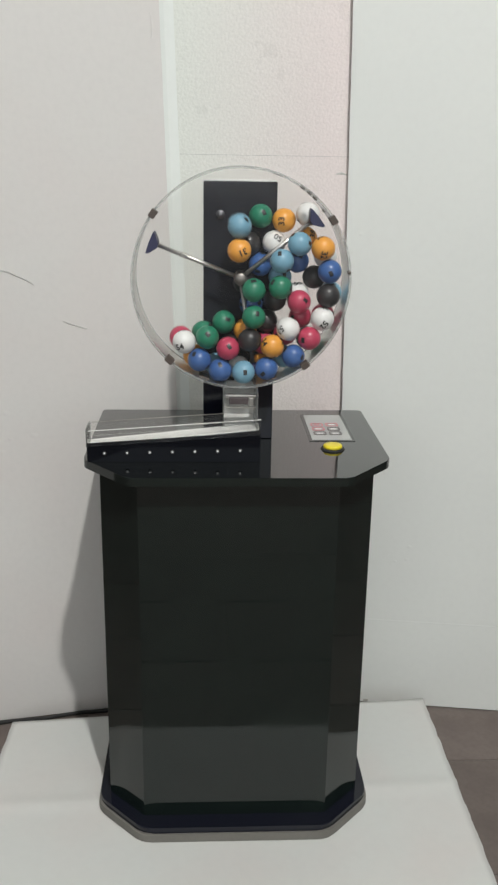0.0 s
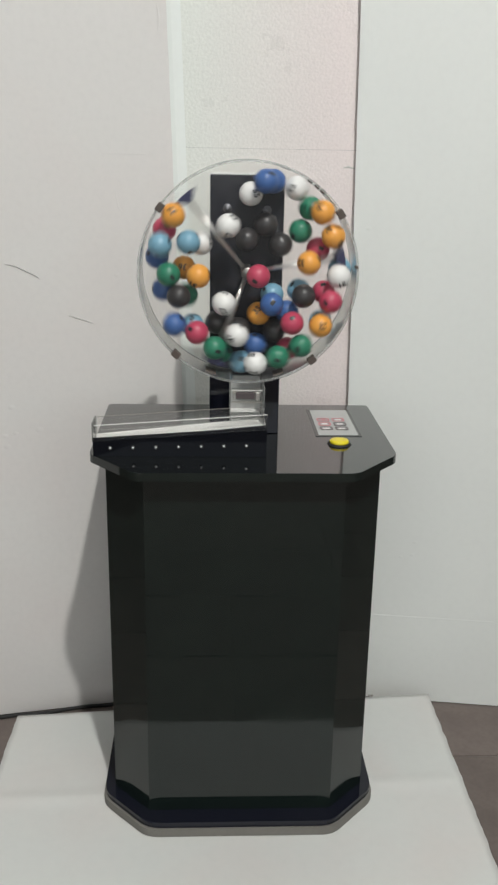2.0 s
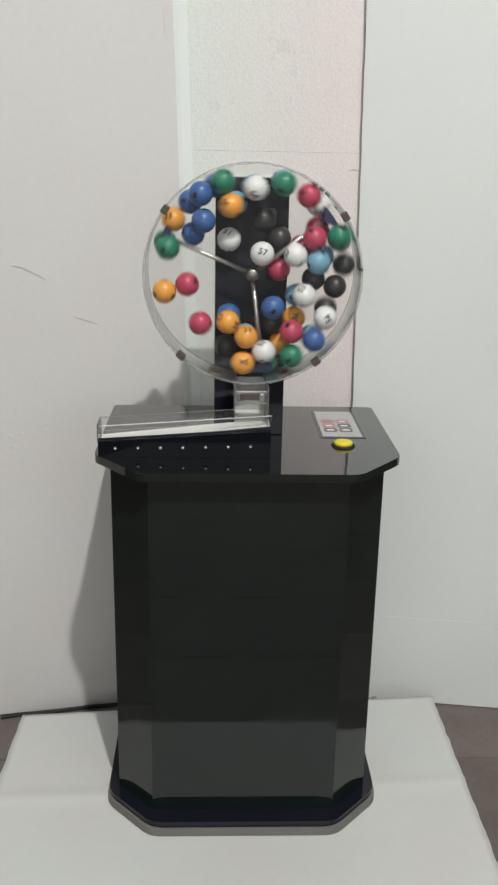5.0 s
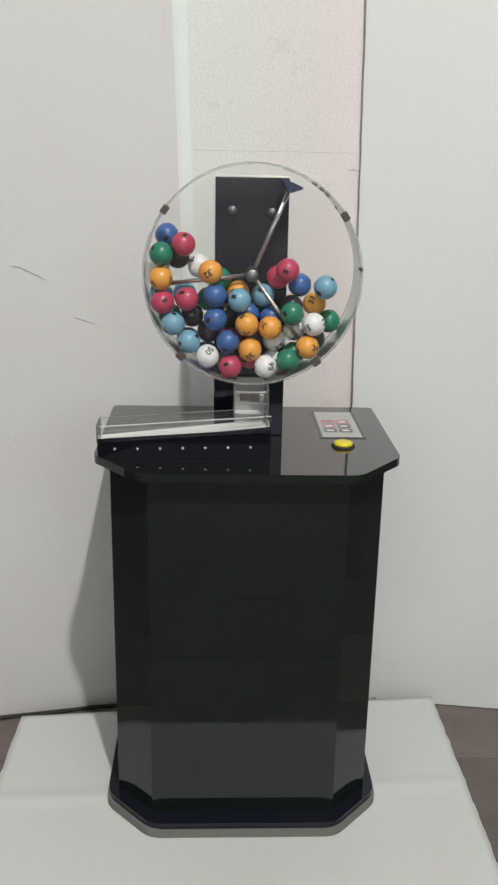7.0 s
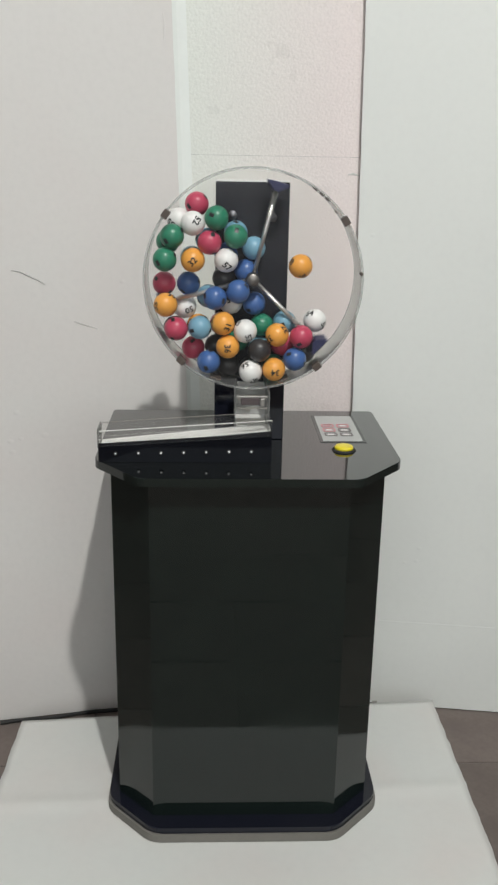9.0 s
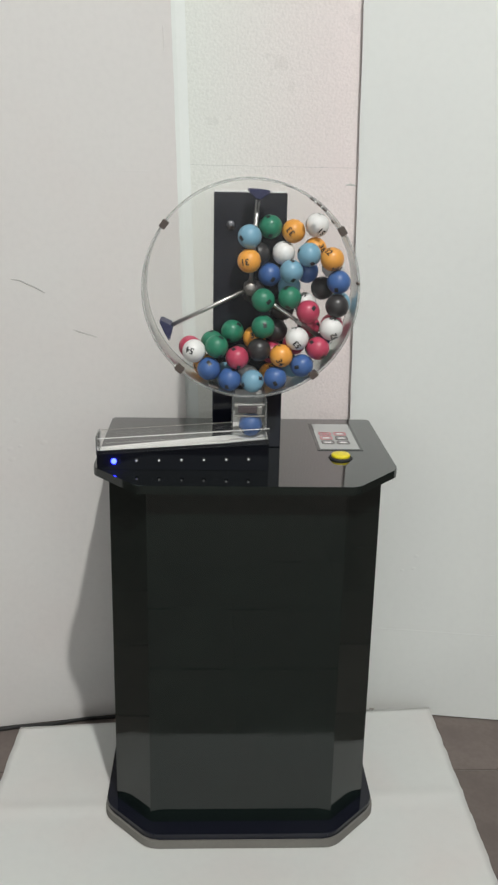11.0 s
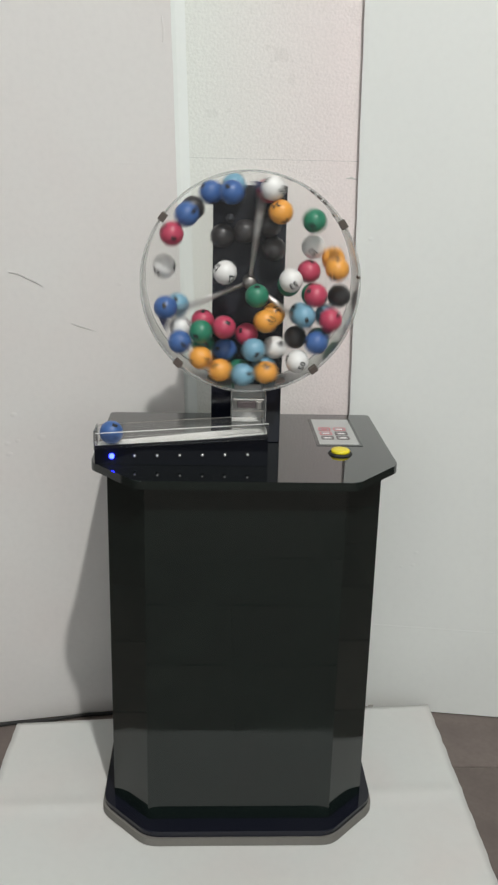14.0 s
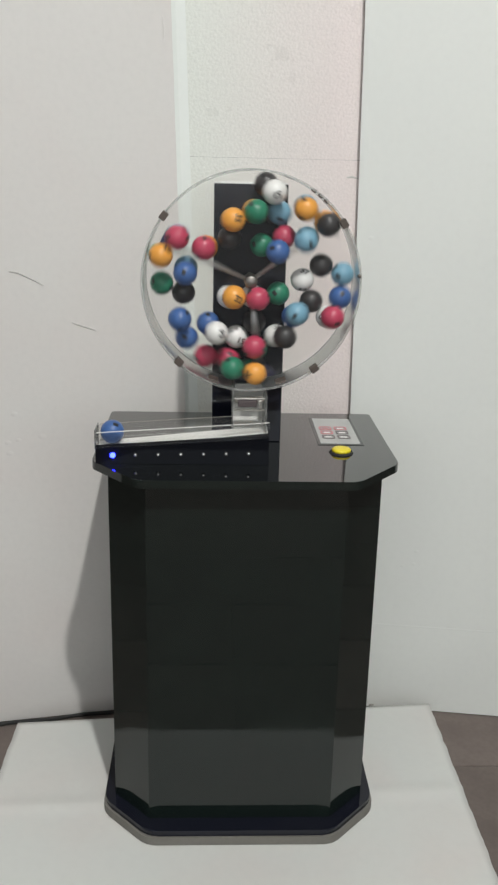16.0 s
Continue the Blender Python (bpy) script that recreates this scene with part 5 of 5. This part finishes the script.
ball_rows("black", 6, [(0, 15, -6, 1), (0.5, 166, 104, 1), (1, 103, -160, 0), (1.5, 55, 157, 1), (2, 57, -130, 1), (2.5, 170, -9, 1), (3, -76, -165, 0), (3.5, 28, 130, 1), (4, 144, -21, 1), (6.5, 63, -46, 1), (7, -20, -145, 1), (7.5, -171, -82, 1), (8, 136, -139, 1), (8.5, 72, -176, 0), (9, -41, -192, 1), (11.5, 144, -125, 0), (12, -154, -77, 0), (12.5, 102, 39, 1), (13, -95, -58, 1), (13.5, 90, -70, 1), (14, -49, 93, 1), (14.5, 134, -42, 1), (15, 69, -111, 1), (15.5, -193, 39, 1), (16, 173, 18, 1)])
ball_rows("black", 7, [(0, -16, -156, 1), (0.5, -31, 31, 1), (1, 89, -15, 0), (1.5, -103, -36, 0), (2, 117, -45, 0), (2.5, 64, 79, 1), (3, -37, -125, 0), (3.5, 65, 59, 0), (4, -119, -101, 0), (6.5, -139, 6, 0), (7, -161, 11, 1), (7.5, -127, 45, 1), (8, -90, 17, 1), (8.5, -56, -36, 1), (9, -54, 4, 1), (11.5, 170, -94, 1), (12, -179, -26, 0), (12.5, 184, 49, 0), (13, 24, -195, 1), (13.5, -115, 140, 1), (14, 102, -121, 1), (14.5, 99, 152, 0), (15, -56, -189, 1), (15.5, -15, 51, 1), (16, 7, -94, 1)])

drawn = BALLS[15][0]
drawn["label"] = "blue plastic lottery ball drawn from the drum into the tray"


# ---- floor tiles ----
TILE = 0.421
tile_mesh = mesh_from("tile", bm_box(-TILE / 2 + 0.003, TILE / 2 - 0.003, -TILE / 2 + 0.003, TILE / 2 - 0.003, -0.006, 0.0, 0.0015), M_TILE)
for i in range(14):
    for j in range(15):
        tile = new("tile", tile_mesh)
        tile.parent = floor
        tile.location = (-2.733 + TILE * i, -4.437 + TILE * j, ZF)


# ---- movement ----
STIR = [(0.0, 159), (0.1, 183), (0.2, 209), (0.3, 231), (0.4, 257), (0.5, 313), (0.6, 376), (0.7, 453), (0.8, 516), (0.9, 580), (1.0, 653),
        (1.1, 714), (1.2, 781), (1.3, 853), (1.4, 925), (1.5, 989), (1.6, 1055), (1.7, 1125), (1.8, 1185), (1.9, 1259), (2.0, 1330), (2.1, 1398),
        (2.2, 1469), (2.3, 1535), (2.4, 1606), (2.5, 1668), (2.6, 1739), (2.7, 1808), (2.8, 1881), (2.9, 1952), (3.0, 2017), (3.1, 2085),
        (3.2, 2150), (3.3, 2222), (3.4, 2293), (3.5, 2362), (3.6, 2430), (3.7, 2497), (3.8, 2567), (3.9, 2635), (4.0, 2710), (4.1, 2770), (4.2, 2844)]
STIR += [(round(4.2 + 0.1 * i, 1), 2844 + 1453 * i / 21) for i in range(1, 21)]
STIR += [(6.3, 4297), (6.4, 4375), (6.5, 4431), (6.6, 4457), (6.7, 4456), (6.8, 4434), (6.9, 4411), (7.0, 4387), (7.1, 4366), (7.2, 4345), (7.3, 4320),
         (7.4, 4294), (7.5, 4271), (7.6, 4246), (7.7, 4222), (7.8, 4200), (7.9, 4176), (8.0, 4155), (8.1, 4129), (8.2, 4105), (8.3, 4081),
         (8.4, 4058), (8.5, 4035), (8.6, 4013), (8.7, 3990), (8.8, 3964), (8.9, 3938), (9.0, 3916), (9.1, 3891), (9.2, 3871)]
STIR += [(round(9.2 + 0.1 * i, 1), 3871 - 23.6 * i) for i in range(1, 14)]
STIR += [(10.6, 3546), (10.7, 3545), (10.8, 3549), (10.9, 3556), (11.0, 3566), (11.1, 3578), (11.2, 3593), (11.3, 3611), (11.4, 3633), (11.5, 3660)]
LATE = (108, 60, 117, 75, 24, 92, 41, 105, 62, 7, 79, 25, 90, 43, 112, 60, 7, 76, 25, 95, 49, 110, 64, 11, 83, 33, 100, 53, 117, 76, 24, 90, 43, 105,
        61, 7, 80, 27, 95, 49, 116, 73, 22, 87, 37)
for i, a in enumerate(LATE):
    last = STIR[-1][1]
    step = (a - last) % 120
    STIR.append((round(11.6 + 0.1 * i, 1), last + step))

RANGE = DR - 0.003 - BALL_R


def load_turn(t):
    """How far the whirl carries a ball in half a second from t, in degrees; 0 where the balls only tumble."""
    return 190 if 0.4 < t < 6.3 or t >= 11.4 else 0


def ball_paths():
    """Places of all balls each tenth of a second: whirled between their rows, kept apart and inside the drum."""
    steps = [round(0.1 * i, 1) for i in range(161)]
    want = np.zeros((len(steps), len(BALLS), 3))
    for n, (ob, keys) in enumerate(BALLS):
        keys = dict(keys)
        for t, like in ((4.5, 2.0), (5.0, 2.5), (5.5, 3.0), (6.0, 3.5), (9.5, 7.5), (10.0, 8.0), (10.5, 8.5), (11.0, 0.0)):
            keys[t] = keys[like]
        if ob is drawn:
            for t in [t for t in keys if t > 10.1]:
                del keys[t]
            keys[16.0] = keys[10.4] = (0.0, -0.196, 0.200)
        times = sorted(keys)
        for i, t in enumerate(steps):
            j = max(k for k, s in enumerate(times) if s <= t + 1e-6)
            if j == len(times) - 1:
                want[i, n] = keys[times[j]]
                continue
            t0, t1 = times[j], times[j + 1]
            u = (t - t0) / (t1 - t0)
            a, b = keys[t0], keys[t1]
            whirl = load_turn(t0)
            y = a[2] + (b[2] - a[2]) * u * u * (3 - 2 * u)
            if whirl and ob is not drawn:
                ra, rb = math.hypot(a[0], a[1]), math.hypot(b[0], b[1])
                ta, tb = math.atan2(a[1], a[0]), math.atan2(b[1], b[0])
                d = (math.degrees(tb - ta) - whirl + 180) % 360 - 180 + whirl
                r = ra + (rb - ra) * u + 0.25 * (RANGE - max(ra, rb)) * math.sin(math.pi * u)
                th = ta + radians(d) * u
                want[i, n] = (r * math.cos(th), r * math.sin(th), y)
            else:
                want[i, n] = (a[0] + (b[0] - a[0]) * u, a[1] + (b[1] - a[1]) * u, y)
    out = want.copy()
    live = np.array([ob is not drawn for ob, _ in BALLS])
    for i, t in enumerate(steps):
        p = out[i]
        inside = live | (t < 10.35)
        for it in range(60):
            d = p[:, None] - p[None]
            dist = np.sqrt((d ** 2).sum(-1)) + np.eye(len(p)) * 9
            push = np.clip(2 * BALL_R + 0.0002 - dist, 0, None) * inside[:, None] * inside[None]
            move = (d / np.maximum(dist, 1e-5)[..., None] * push[..., None]).sum(1) * 0.42
            p += move * np.array((1, 1, 0.8)) * inside[:, None]
            r = np.hypot(p[:, 0], p[:, 1])
            k = np.minimum(1, RANGE / np.maximum(r, 1e-6))
            p[:, 0] *= k
            p[:, 1] *= k
            p[:, 2] = np.clip(p[:, 2], LAYERS[0] - 0.0005, LAYERS[1] + 0.0005)
    return steps, out


def motions():
    out_at, in_at = pose(-0.2795, TY0, 0.8950), pose(-0.2795, TY0 + 0.008, 0.8950)
    walk(lit, [(0.0, in_at), (10.5, in_at), (10.6, out_at), (16.0, out_at)])
    rows = []
    for (t, a), (t1, a1) in zip(STIR, STIR[1:]):
        rows += [(t, pose(DX, 0.209, DZ, 0, -a, 0)), (t + 0.05, pose(DX, 0.209, DZ, 0, -(a + a1) / 2, 0))]
    rows.append((16.0, pose(DX, 0.209, DZ, 0, -STIR[-1][1], 0)))
    walk(stirrer, [r for k, r in enumerate(rows) if k == 0 or frame(r[0]) > frame(rows[k - 1][0])])
    steps, out = ball_paths()
    rnd = random.Random(4)
    floor_z = lambda x: channel_z(x) + BALL_R
    roll = [(10.4, DX, 0.200, 1.030), (10.5, DX, 0.180, 0.990), (10.6, 0.007, 0.150, 0.972), (10.8, 0.0075, 0.129, 0.9700), (11.5, 0.0066, 0.129, floor_z(0.0066))]
    roll += [(t, x, 0.129, floor_z(x)) for t, x in ((11.6, 0.0), (11.8, -0.0145), (12.0, -0.0205), (12.1, -0.0265), (12.2, -0.0354), (12.3, -0.0467), (12.4, -0.0652),
             (12.5, -0.0900), (12.6, -0.1290), (12.7, -0.1672), (12.8, -0.2030), (12.9, -0.2420), (13.0, -0.2815), (13.2, -0.2556), (13.5, -0.2484), (13.8, -0.2746),
             (14.0, -0.2825), (14.5, -0.2825), (16.0, -0.2825))]
    for n, (ob, _) in enumerate(BALLS):
        axis = Vector((rnd.uniform(-1, 1), rnd.uniform(-1, 1), rnd.uniform(-1, 1))).normalized()
        q = Euler((rnd.uniform(0, 6), rnd.uniform(0, 6), rnd.uniform(0, 6))).to_quaternion()
        rows, was = [], None
        for i, t in enumerate(steps):
            if ob is drawn and t > 10.35:
                break
            x, z, y = out[i, n]
            at = Vector((DX + x, y, DZ + z))
            if was is not None:
                turn = min(1.0, (at - was).length / BALL_R * 0.35)
                q = Matrix.Rotation(turn, 4, axis).to_quaternion() @ q
                axis = (axis + 0.25 * Vector((rnd.uniform(-1, 1), rnd.uniform(-1, 1), rnd.uniform(-1, 1)))).normalized()
            was = at
            rows.append((t, Matrix.Translation(at) @ q.to_matrix().to_4x4()))
        if ob is drawn:
            px = roll[0][1]
            for t, x, y, z in roll:
                step = max(-1.2, min(1.2, (x - px) / BALL_R))
                q = Matrix.Rotation(step, 4, "Y").to_quaternion() @ q
                px = x
                rows.append((t, Matrix.Translation((x, y, z)) @ q.to_matrix().to_4x4()))
        walk(ob, rows)


motions()
